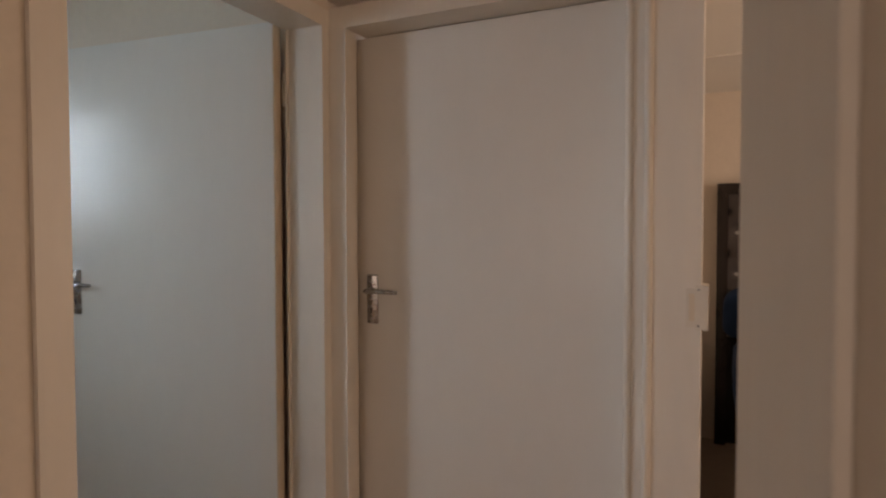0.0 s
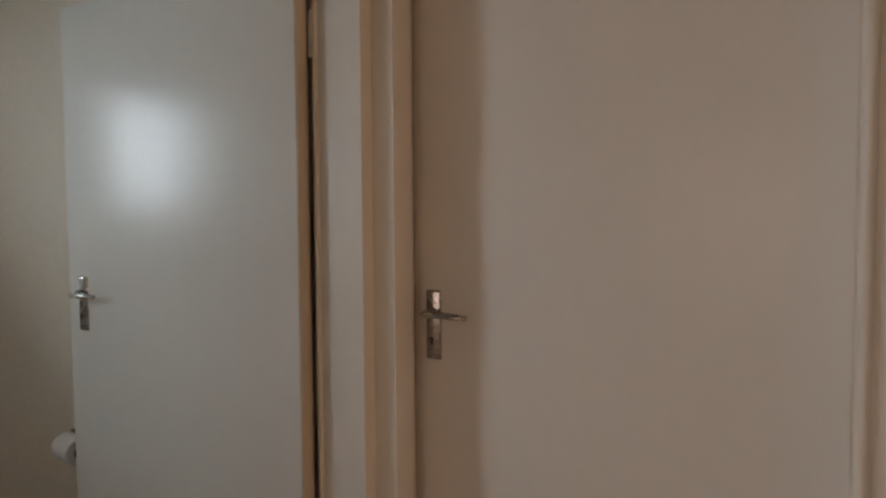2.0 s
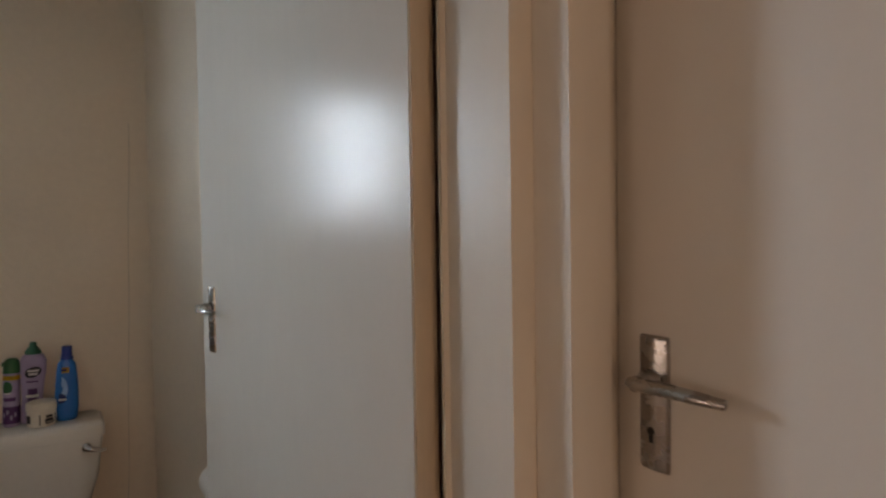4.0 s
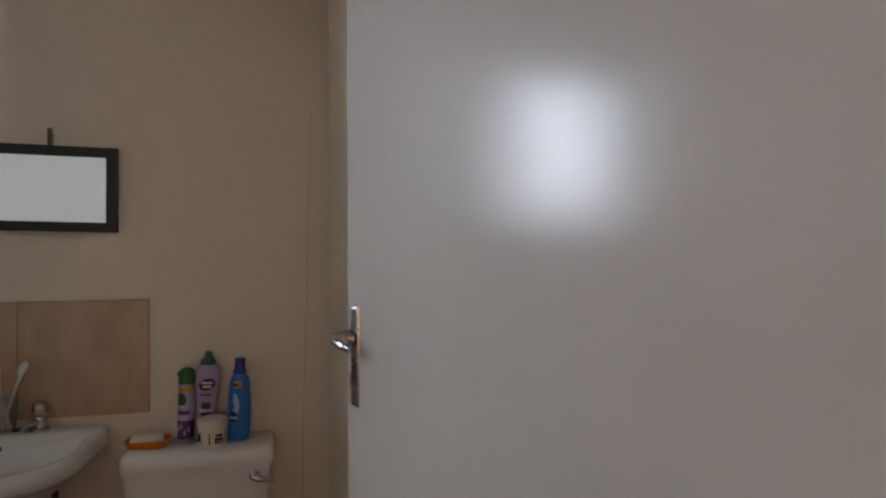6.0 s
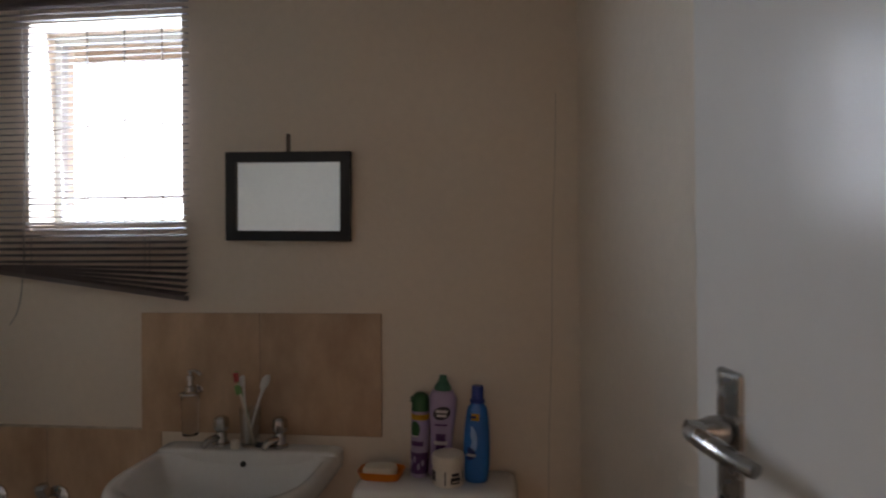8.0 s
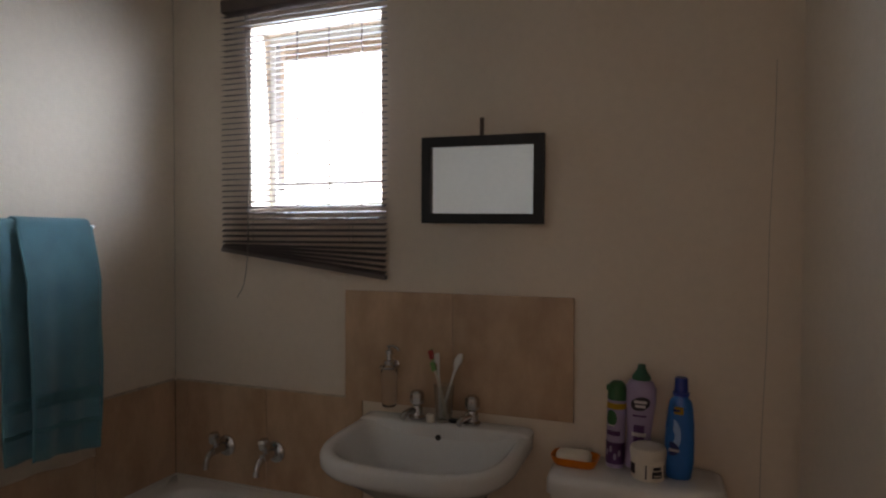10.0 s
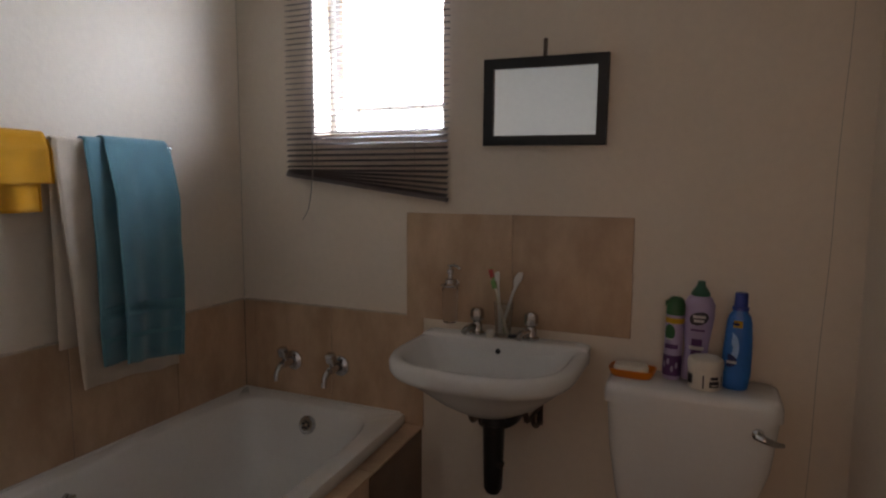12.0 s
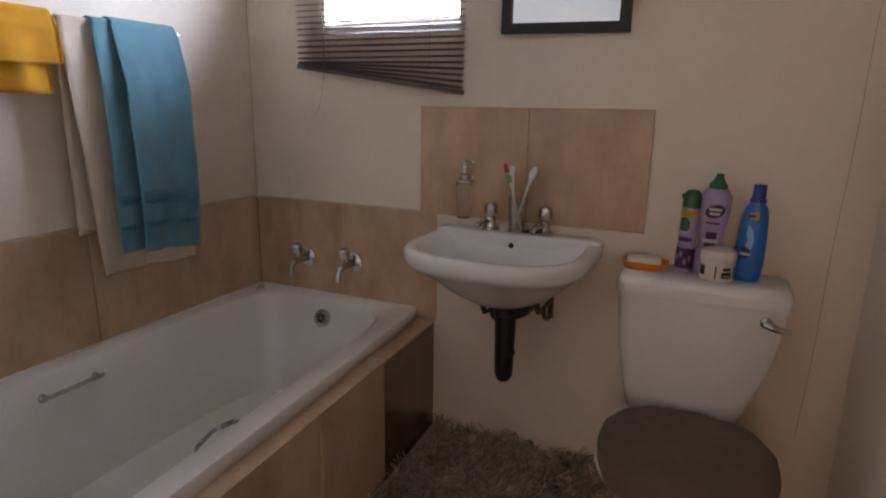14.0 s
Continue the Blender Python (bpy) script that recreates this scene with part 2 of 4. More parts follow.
def tube(bm, pts, r, n=10, taper=None, flat=1.0):
    pts = [Vector(p) for p in pts]
    loops = []
    d0 = (pts[1] - pts[0]).normalized()
    u = d0.orthogonal().normalized()
    for i, p in enumerate(pts):
        d = (pts[min(i + 1, len(pts) - 1)] - pts[max(i - 1, 0)]).normalized()
        u = (u - d * u.dot(d)).normalized()
        v = d.cross(u)
        rr = r if taper is None else taper[i]
        loops.append([p + u * math.cos(2 * math.pi * k / n) * rr + v * math.sin(2 * math.pi * k / n) * rr * flat for k in range(n)])
    return rings(bm, loops)


def smooth_path(pts, steps=6):
    """A rounded line through the points (Catmull-Rom)."""
    p = [Vector(q) for q in pts]
    p = [2 * p[0] - p[1]] + p + [2 * p[-1] - p[-2]]
    out = []
    for i in range(1, len(p) - 2):
        for k in range(steps):
            t = k / steps
            out.append(0.5 * ((2 * p[i]) + (p[i + 1] - p[i - 1]) * t + (2 * p[i - 1] - 5 * p[i] + 4 * p[i + 1] - p[i + 2]) * t * t
                              + (3 * p[i] - p[i - 1] - 3 * p[i + 1] + p[i + 2]) * t ** 3))
    return out + [p[-2]]


def oval(cx, cy, z, a, b, e=2.0, n=40, b_back=None, e_back=None):
    """A rounded ring in plan; b_back and e_back shape its half towards +y."""
    pts = []
    for k in range(n):
        t = 2 * math.pi * k / n
        c, s = math.cos(t), math.sin(t)
        ee = e if s < 0 or e_back is None else e_back
        bb = b if s < 0 or b_back is None else b_back
        pts.append(Vector((cx + a * math.copysign(abs(c) ** (2 / ee), c), cy + bb * math.copysign(abs(s) ** (2 / ee), s), z)))
    return pts


def part(name, bm, mat, parent=None, label="", flat=False, auto=40):
    me = bpy.data.meshes.new(name)
    bmesh.ops.recalc_face_normals(bm, faces=bm.faces[:])
    bm.to_mesh(me)
    bm.free()
    me.materials.append(mat)
    if not flat:
        for p in me.polygons:
            p.use_smooth = True
        me.set_sharp_from_angle(angle=radians(auto))
    ob = new(name, me)
    if parent is not None:
        ob.parent = parent
    if label:
        tagged(ob, label)
    return ob


def thing(name, label, category, at=(0, 0, 0), group="", kind=""):
    ob = new(name)
    ob.empty_display_size = 0.05
    ob.matrix_world = Matrix.Translation(at)
    return tagged(ob, label, category, group, kind)


def settle(root):
    """Lets parts that were built in world places keep them under a base that is not at the origin."""
    inv = root.matrix_basis.inverted()
    for o in root.children:
        o.matrix_parent_inverse = inv
    return root


def structure(name, bm, mat, label, category, flat=True):
    return tagged(part(name, bm, mat, None, label, flat=flat), label, category, kind="structure")


# ---------------------------------------------------------------- structure: bathroom
H = 2.46          # bathroom and hall ceiling
LX, RX = -1.601, 0.620
WX0, WX1, WZ0, WZ1 = -1.222, -0.672, 1.558, 2.246
wall_north = structure("wall_north", boxes((LX - 0.15, WX0, 0, 0.22, 0, H), (WX1, 0.9, 0, 0.22, 0, H),
                       (WX0, WX1, 0, 0.22, 0, WZ0), (WX0, WX1, 0, 0.22, WZ1, H)), WALL,
                       "cream painted plaster wall with a small window above the washbasin", "wall")
wall_west = structure("wall_west", boxes((LX - 0.15, LX, -2.184, 0, 0, H)), WALL, "cream painted plaster wall beside the bathtub", "wall")


def slanted(x0, y0, x1, y1, thick, z0, z1):
    bm = bmesh.new()
    rings(bm, [[(x0, y0, z), (x1, y1, z), (x1 + thick, y1, z), (x0 + thick, y0, z)] for z in (z0, z1)])
    return bm


wall_east = structure("wall_east", slanted(RX, 0, 0.745, -2.165, 0.1, 0, H), WALL, "cream painted plaster wall behind the open door", "wall")
OX0, OX1, OZ = -0.045, 0.695, 2.075          # bathroom doorway
wall_south = structure("wall_south", boxes((-1.751, OX0 - 0.03, -2.288, -2.185, 0, H), (OX1 + 0.03, 0.9, -2.288, -2.185, 0, H),
                       (OX0 - 0.03, OX1 + 0.03, -2.288, -2.185, OZ + 0.03, H)), HALLWALL, "cream painted wall with the bathroom doorway", "wall")
ceiling = structure("ceiling", boxes((-4.6, 0.9, -6.2, 0.1, H, H + 0.1)), CEIL, "white painted ceiling board over hall and bathroom", "ceiling")
floor = structure("floor", boxes((-4.6, 0.9, -6.2, 0.1, -0.1, 0.0)), SLIPTILE, "beige ceramic tiled floor", "floor")

# ---------------------------------------------------------------- structure: hall and beyond
DX = 0.833                                   # face of the closed door
wall_hall_east = structure("wall_hall_east", boxes((0.735, 0.9, -3.27, -2.288, 2.16, H), (0.735, 0.9, -6.2, -4.14, 0, H),
                           (0.735, 0.9, -4.14, -3.27, 2.13, H)), HALLWALL, "cream painted wall with two doorways side by side", "wall")
corner = bmesh.new()
rings(corner, [[(-0.09, -3.365, z), (-0.9, -3.436, z), (-4.5, -3.436, z), (-4.5, -3.56, z), (-0.23, -3.56, z), (-0.23, -6.2, z), (-0.09, -6.2, z)] for z in (0, H)])
wall_corner = structure("wall_corner", corner, HALLWALL, "cream painted wall corner of the passage", "wall")
# lobby end wall is out of view; its opening only admits the fill
unseen_wall_lobby = structure("unseen_wall_lobby", boxes((-0.09, 0.735, -6.2, -6.1, 0, 0.95), (-0.09, 0.735, -6.2, -6.1, 2.15, H), (-0.09, 0.05, -6.2, -6.1, 0.95, 2.15), (0.69, 0.735, -6.2, -6.1, 0.95, 2.15)), HALLWALL, "added cream painted lobby end wall out of view, open for a fill lamp", "wall")
# unseen end wall, added to hold the passage fill lamp
unseen_wall_west = structure("unseen_wall_west", boxes((-4.65, -4.5, -3.56, -2.95, 0, H), (-4.65, -4.5, -1.45, -0.2, 0, H), (-4.65, -4.5, -2.95, -1.45, 0, 0.9), (-4.65, -4.5, -2.95, -1.45, 2.2, H)), HALLWALL,
                             "added cream painted end wall out of view, open for the passage fill lamp", "wall")
# unseen side wall, added to enclose the light of the passage fill
unseen_wall_north = structure("unseen_wall_north", boxes((-4.5, -1.752, -0.32, -0.2, 0, H)), HALLWALL, "added cream painted side wall out of view beside the passage fill lamp", "wall")
# bedroom seen through the second doorway
BH, HX = 2.44, 3.82
wall_bed_north = structure("wall_bed_north", boxes((0.9, HX + 0.2, -3.18, -3.06, 0, BH)), HALLWALL, "cream painted bedroom side wall", "wall")
wall_bed_east = structure("wall_bed_east", boxes((HX + 0.08, HX + 0.2, -6.2, -3.18, 0, BH)), HALLWALL, "cream painted bedroom wall behind the headboard", "wall")
# unseen bedroom wall, added with a gap where the fill lamp stands
unseen_wall_bed = structure("unseen_wall_bed", boxes((0.9, 1.6, -6.2, -6.08, 0, BH), (3.0, HX + 0.2, -6.2, -6.08, 0, BH), (1.6, 3.0, -6.2, -6.08, 0, 1.0), (1.6, 3.0, -6.2, -6.08, 2.1, BH)), HALLWALL,
                           "added cream painted bedroom wall out of view, open for a fill lamp", "wall")
ceiling_bedroom = structure("ceiling_bedroom", boxes((0.9, HX + 0.2, -6.2, -3.06, BH, BH + 0.1), (2.9, 2.925, -6.08, -3.18, BH - 0.008, BH)), CEIL, "white bedroom ceiling boards with a cover strip", "ceiling")
floor_bedroom = structure("floor_bedroom", boxes((0.9, HX + 0.2, -6.2, -3.06, -0.1, 0.0)), CARPET, "beige bedroom floor", "floor")


# door frames: stepped timber profiles


def prism(bm, poly, z0, z1):
    return rings(bm, [[(x, y, z) for x, y in poly] for z in (z0, z1)])


bath_frame = bmesh.new()
prism(bath_frame, [(OX1 + 0.002, -2.300), (OX1 - 0.0035, -2.184), (OX1 - 0.011, -2.1825), (OX1 - 0.011, -2.176), (OX1 + 0.045, -2.176), (OX1 + 0.045, -2.300)], 0, OZ + 0.05)
prism(bath_frame, [(OX0, -2.300), (OX0, -2.200), (OX0 + 0.011, -2.180), (OX0 - 0.045, -2.176), (OX0 - 0.064, -2.290), (OX0 - 0.064, -2.300)], 0, OZ + 0.05)
box(bath_frame, OX0, OX1 + 0.002, -2.300, -2.176, OZ, OZ + 0.05)
bevel(bath_frame, 0.003, 2)
tagged(part("door_frame_1", bath_frame, FRAMEP, None), "cream enamelled timber frame of the bathroom doorway", "door frame", kind="structure")
CY0, CY1, CZ = -3.130, -2.327, 2.070        # closed door
closed_frame = bmesh.new()
prism(closed_frame, [(0.730, -2.3005), (0.730, -2.356), (0.798, -2.350), (0.820, CY1), (0.92, CY1), (0.92, -2.3005)], 0, CZ + 0.06)
bevel(closed_frame, 0.006, 3)
for d in ((0.752, 0.92, CY0 - 0.052, CY0 - 0.001, 0, CZ + 0.06), (0.732, 0.92, CY0 - 0.135, CY0 - 0.052, 0, CZ + 0.06), (0.730, 0.92, CY0 - 0.001, -2.356, CZ, CZ + 0.06)):
    jamb = bmesh.new()
    box(jamb, *d)
    me = bpy.data.meshes.new("jamb")
    bevel(jamb, 0.007, 4).to_mesh(me)
    jamb.free()
    closed_frame.from_mesh(me)
    bpy.data.meshes.remove(me)
# two half-round beads run up the far jamb
for bx, by in ((0.7545, CY0 - 0.012), (0.7345, CY0 - 0.058)):
    prism(closed_frame, [(bx - 0.010 * math.sin(math.pi * k / 10), by + 0.010 * math.cos(math.pi * k / 10)) for k in range(11)], 0, CZ)
tagged(part("door_frame_2", closed_frame, FRAMEP, None), "cream enamelled frame round the closed door", "door frame", kind="structure")
bed_frame = bmesh.new()
for d in ((0.731, 0.838, -3.303, -3.262, 0, 2.13), (0.730, 0.838, -4.14, -4.08, 0, 2.13), (0.730, 0.838, -4.08, -3.303, 2.07, 2.13)):
    box(bed_frame, *d)
bevel(bed_frame, 0.005, 3)
tagged(part("door_frame_3", bed_frame, FRAMEP, None), "cream enamelled frame of the bedroom doorway", "door frame", kind="structure")
casing = bmesh.new()
prism(casing, [(-0.084, -3.3570), (-0.425, -3.3860), (-0.425, -3.3935), (-0.09, -3.3646), (-0.09, -3.46), (-0.084, -3.46)], 0, 2.2)
tagged(part("trim", casing, FRAMEP, None), "cream painted timber casing on the passage corner", "trim", kind="structure")


# ---------------------------------------------------------------- doors
def lever_set(parent, side=1, reach=0.098, tag="chrome lever handle with a keyhole plate"):
    """Plate in the xz plane at the origin facing -y, lever to +x times side."""
    bm = bmesh.new()
    section = [(-0.019, 0), (-0.0185, -0.003), (-0.016, -0.0048), (-0.011, -0.005), (-0.0075, -0.0076), (0, -0.0086), (0.0075, -0.0076), (0.011, -0.005), (0.016, -0.0048), (0.0185, -0.003), (0.019, 0)]
    rings(bm, [[(x * k, y * d, z) for x, y in section] for z, k, d in ((-0.075, 0.93, 0.5), (-0.073, 0.99, 0.9), (-0.070, 1, 1), (0.070, 1, 1), (0.073, 0.99, 0.9), (0.075, 0.93, 0.5))])
    plate = part("handle_plate", bm, HANDLE, parent, tag)
    bm = bmesh.new()
    lathe(bm, (0, -0.006, 0.026), [(0, 0.013), (0.012, 0.012), (0.020, 0.0088), (0.030, 0.0088)], 18, (0, -1, 0))
    part("spindle_boss", bm, HANDLE, plate)
    bm = bmesh.new()
    s = side
    tube(bm, smooth_path([(-0.012 * s, -0.030, 0.026), (0.004 * s, -0.034, 0.026), (0.032 * s, -0.034, 0.027), (0.7 * reach * s, -0.032, 0.026), (reach * s, -0.025, 0.024)], 5), 0.009,
         taper=[0.0056 + 0.0024 * math.sin(math.pi * k / 20) for k in range(21)], n=12, flat=0.75)
    part("lever", bm, HANDLE, plate)
    # keyhole shade as a dark disc and bar on the plate
    bm = bmesh.new()
    lathe(bm, (0, -0.0080, -0.030), [(0, 0.0045), (0.001, 0.0045)], 14, (0, -1, 0))
    box(bm, -0.0022, 0.0022, -0.0092, -0.0080, -0.043, -0.030)
    part("keyhole", bm, DARK, plate)
    for z in (0.066, -0.066):
        bm = bmesh.new()
        lathe(bm, (0, -0.0078, z), [(0, 0.0036), (0.0012, 0.0030)], 10, (0, -1, 0))
        part("screw", bm, SCREW, plate)
    return plate


# open bathroom door: leaf hinged beside the corner, swung into the room
LEAF = 0.848
leaf_m = Matrix.Translation((0.655, -2.157, 0)) @ Matrix.Rotation(radians(90 + 5.65), 4, "Z")
door_1 = new("door_1")
door_1.matrix_world = leaf_m
tagged(door_1, "open white gloss painted flush bathroom door", "door", kind="structure")
# local x runs from the hinge to the latch; local +y is the face turned to the room
leaf = part("door_leaf", boxes((0.002, LEAF, -0.038, 0.0, 0.012, 2.092), w=0.002, segs=2), DOORP, door_1)
part("hinge_edge", boxes((-0.0015, 0.0018, -0.0365, -0.0015, 0.014, 2.090)), EDGEP, door_1, "bare tan painted hinge edge of the door")
h1 = lever_set(door_1, 1, 0.086)
h1.matrix_parent_inverse = Matrix()
h1.matrix_basis = Matrix.Translation((0.781, 0.0, 1.283)) @ Matrix.Rotation(math.pi, 4, "Z")


def hinge(parent, m):
    bm = bmesh.new()
    for k in range(5):
        lathe(bm, (0, 0, -0.05 + k * 0.02), [(0, 0.0040), (0.0012, 0.0045), (0.0016, 0.0066), (0.0182, 0.0066), (0.0186, 0.0045), (0.0200, 0.0040)], 12)
    pin = part("hinge", bm, FRAMEP, parent, "paint-covered butt hinge")
    pin.matrix_basis = m
    part("hinge_leaf", boxes((-0.030, 0.0, -0.0012, 0.0012, -0.05, 0.05), w=0.0008, segs=1), FRAMEP, pin)
    return pin


for z in (1.903, 0.25):
    hinge(door_1, Matrix.Translation((-0.012, -0.038, z)))

# closed cupboard door beside it
door_2 = new("door_2")
door_2.matrix_world = Matrix.Translation((DX, CY1, 0)) @ Matrix.Rotation(radians(-90), 4, "Z")
tagged(door_2, "closed white painted flush door with a chrome lever", "door", kind="structure")
CW = CY1 - CY0
part("door_leaf", boxes((0.003, CW - 0.002, 0.0, 0.04, 0.012, CZ - 0.003), w=0.002), DOORP, door_2)
h2 = lever_set(door_2, 1)
h2.matrix_basis = Matrix.Translation((0.054, 0.0, 1.279))


# ---------------------------------------------------------------- bathroom window, bars and blind
window_1 = thing("window_1", "small steel framed bathroom window with burglar bars, daylight behind", "window", (-0.947, 0.16, WZ0), kind="structure")
fr = bmesh.new()
for d in ((WX0, WX0 + 0.025, 0.12, 0.155, WZ0, WZ1), (WX1 - 0.025, WX1, 0.12, 0.155, WZ0, WZ1), (WX0 + 0.025, WX1 - 0.025, 0.12, 0.155, WZ0, WZ0 + 0.025),
          (WX0 + 0.025, WX1 - 0.025, 0.12, 0.155, WZ1 - 0.025, WZ1), (WX0 + 0.025, WX1 - 0.025, 0.125, 0.15, 1.655, 1.668)):
    box(fr, *d)
part("window_frame", bevel(fr, 0.002, 1), STEELW, window_1)
for z0, z1 in ((WZ0 + 0.025, 1.655), (1.668, WZ1 - 0.025)):
    pane = part("pane", boxes((WX0 + 0.025, WX1 - 0.025, 0.136, 0.140, z0, z1)), GLASS, window_1)
    pane.visible_shadow = False
for x in (-1.075, -0.935, -0.795):
    bm = bmesh.new()
    tube(bm, [(x, 0.09, WZ0), (x, 0.09, WZ1)], 0.0030, 8)
    part("burglar_bar", bm, IRON, window_1)
bm = bmesh.new()
tube(bm, [(WX0, 0.096, 1.90), (-1.0, 0.096, 1.93), (-0.9, 0.096, 1.93), (WX1, 0.096, 1.90)], 0.0026, 8)
part("burglar_bar", bm, IRON, window_1)
settle(window_1)
# bright hazy daylight outdoors
glow = bpy.data.materials.new("bright_outdoor_haze")
glow.use_nodes = True
g = glow.node_tree.nodes["Principled BSDF"]
g.inputs["Base Color"].default_value = (0.8, 0.8, 0.8, 1)
g.inputs["Emission Color"].default_value = (0.72, 0.88, 1.0, 1)
g.inputs["Emission Strength"].default_value = 11.0
tagged(part("backdrop", boxes((-7, 5, 4.0, 4.05, 1.45, 8)), glow, None), "pale overexposed daylight outside the window", "backdrop", kind="structure")
tagged(part("eave", boxes((-3, 1.5, 0.225, 0.76, 2.36, 2.40), w=0.004), EAVE, None), "brown stained roof eave above the window", "eave", kind="structure")

BX0, BX1, BY = -1.326, -0.636, -0.032
blind = thing("venetian_blind", "brown venetian blind with thin slats hanging crooked over the window", "window blind", (-0.98, BY, 2.345))
part("headrail", boxes((BX0 + 0.005, BX1 - 0.005, BY - 0.018, -0.001, 2.300, 2.345), w=0.003), SLAT, blind, "brown metal headrail")
PITCH, RAIL_L, RAIL_R = 0.0213, 1.404, 1.312
SLATS = int((2.288 - RAIL_R - 0.008) / PITCH) + 1
slat_bm = bmesh.new()
prof = [(-0.0125, -0.0026), (-0.006, -0.0004), (0.0, 0.0004), (0.006, -0.0004), (0.0125, -0.0026)]
loop = prof + [(u, v - 0.0009) for u, v in reversed(prof)]
rings(slat_bm, [[(x, u, v) for u, v in loop] for x in (-(BX1 - BX0) / 2, (BX1 - BX0) / 2)])
slat_me = None
for k in range(SLATS):
    # the bottom rail is pulled up on one side, so the last slats pile up there
    zr = 2.288 - k * PITCH
    zl = max(zr + 0.002, RAIL_L + 0.008 + 0.003 * (SLATS - 1 - k))
    if slat_me is None:
        ob = part("slat", slat_bm, SLAT, blind)
        slat_me = ob.data
    else:
        ob = new("slat", slat_me)
        ob.parent = blind
    tilt = (20 if zr < WZ0 + 0.01 else 12) + 2 * math.sin(k * 1.7)
    ob.matrix_basis = Matrix.Translation(((BX0 + BX1) / 2, BY, (zl + zr) / 2)) @ Matrix.Rotation(math.atan2(zl - zr, BX1 - BX0), 4, "Y") @ Matrix.Rotation(radians(tilt), 4, "X")
zl, zr = RAIL_L, RAIL_R
bm = boxes((-(BX1 - BX0) / 2 - 0.006, (BX1 - BX0) / 2, -0.012, 0.012, -0.007, 0.007), w=0.002)
rail = part("bottom_rail", bm, SLAT, blind)
rail.matrix_basis = Matrix.Translation(((BX0 + BX1) / 2, BY, (zl + zr) / 2)) @ Matrix.Rotation(math.atan2(zl - zr, BX1 - BX0), 4, "Y")
for x in (-1.20, -0.775):
    f = (x - BX0) / (BX1 - BX0)
    for dy in (-0.0135, 0.0135):
        bm = bmesh.new()
        tube(bm, [(x, BY + dy, 2.30), (x, BY + dy, 1.8), (x, BY + dy, zl + (zr - zl) * f)], 0.0009, 5)
        part("ladder_cord", bm, CORD, blind)
bm = bmesh.new()
tube(bm, smooth_path([(-1.205, -0.053, 2.30), (-1.195, -0.057, 2.0), (-1.185, -0.057, 1.85), (-1.192, -0.059, 1.6), (-1.196, -0.057, 1.40), (-1.215, -0.055, 1.28), (-1.248, -0.053, 1.225)], 6), 0.0016, 6)
part("lift_cord", bm, CORD, blind)
settle(blind)

# ---------------------------------------------------------------- mirror
mirror = thing("wall_mirror", "small rectangular mirror in a black frame on a nail", "mirror", (-0.302, -0.012, 1.498))
mx0, mx1, mz0, mz1, mw = -0.509, -0.096, 1.497, 1.783, 0.033
fb = bmesh.new()
for d in ((mx0, mx1, -0.026, -0.006, mz0, mz0 + mw), (mx0, mx1, -0.026, -0.006, mz1 - mw, mz1), (mx0, mx0 + mw, -0.026, -0.006, mz0 + mw, mz1 - mw), (mx1 - mw, mx1, -0.026, -0.006, mz0 + mw, mz1 - mw)):
    box(fb, *d)
bevel(fb, 0.004, 2)
m_frame = part("mirror_frame", fb, BLACKF, mirror)
m_glass = part("mirror_glass", boxes((mx0 + mw - 0.003, mx1 - mw + 0.003, -0.016, -0.010, mz0 + mw - 0.003, mz1 - mw + 0.003)), MIRROR, mirror)
bm = boxes((-0.3085, -0.2975, -0.016, -0.006, mz1 - 0.005, mz1 + 0.058), w=0.002)
m_hang = part("hanger", bm, IRON, mirror, "dark metal hanging strap")
settle(mirror)
mirror.matrix_basis = mirror.matrix_basis @ Matrix.Rotation(radians(0.9), 4, "Y") @ Matrix.Rotation(radians(2.0), 4, "X")

# ---------------------------------------------------------------- wall tiles


def tile_mesh(name, w, h, d=0.008):
    """A ceramic tile: width along x, height along z, face towards -y, softened arris."""
    bm = bmesh.new()
    rings(bm, [[(x, y, z) for x, z in ((i, i), (w - i, i), (w - i, h - i), (i, h - i))] for y, i in ((0, 0.0), (-d + 0.0015, 0.0), (-d, 0.0015))], cap0=False)
    me = bpy.data.meshes.new(name)
    bmesh.ops.recalc_face_normals(bm, faces=bm.faces[:])
    bm.to_mesh(me)
    bm.free()
    return me


def lay(parent, m, spans_u, spans_v, mat, joint=0.003, name="tile"):
    """Tiles on the plane of m: u along its x, v along its z."""
    made = {}
    for (u0, u1) in spans_u:
        for (v0, v1) in spans_v:
            key = (round(u1 - u0, 4), round(v1 - v0, 4))
            if key not in made:
                made[key] = tile_mesh(name, u1 - u0 - joint, v1 - v0 - joint)
                made[key].materials.append(mat)
            ob = new(name, made[key])
            ob.parent = parent
            wob = random.uniform(-0.0005, 0.0005)
            ob.matrix_basis = m @ Matrix.Translation((u0 + joint / 2, wob, v0 + joint / 2))


def pairs(cuts):
    return list(zip(cuts, cuts[1:]))


# mortar beds behind the tiles
tagged(part("dado_grout_north", boxes((-1.600, -0.746, -0.006, 0, 0.45, 0.868)), GROUT, wall_north), "")
tagged(part("splash_grout", boxes((-0.811, -0.001, -0.006, 0, 0.872, 1.262)), GROUT, wall_north), "")
part("dado_grout_west", boxes((LX, LX + 0.006, -2.18, 0, 0.40, 0.868)), GROUT, wall_west)
NORTH = Matrix.Translation((0, -0.002, 0))
lay(wall_north, NORTH, pairs((-1.592, -1.534, -1.152, -0.742)), ((0.450, 0.876),), TILE)
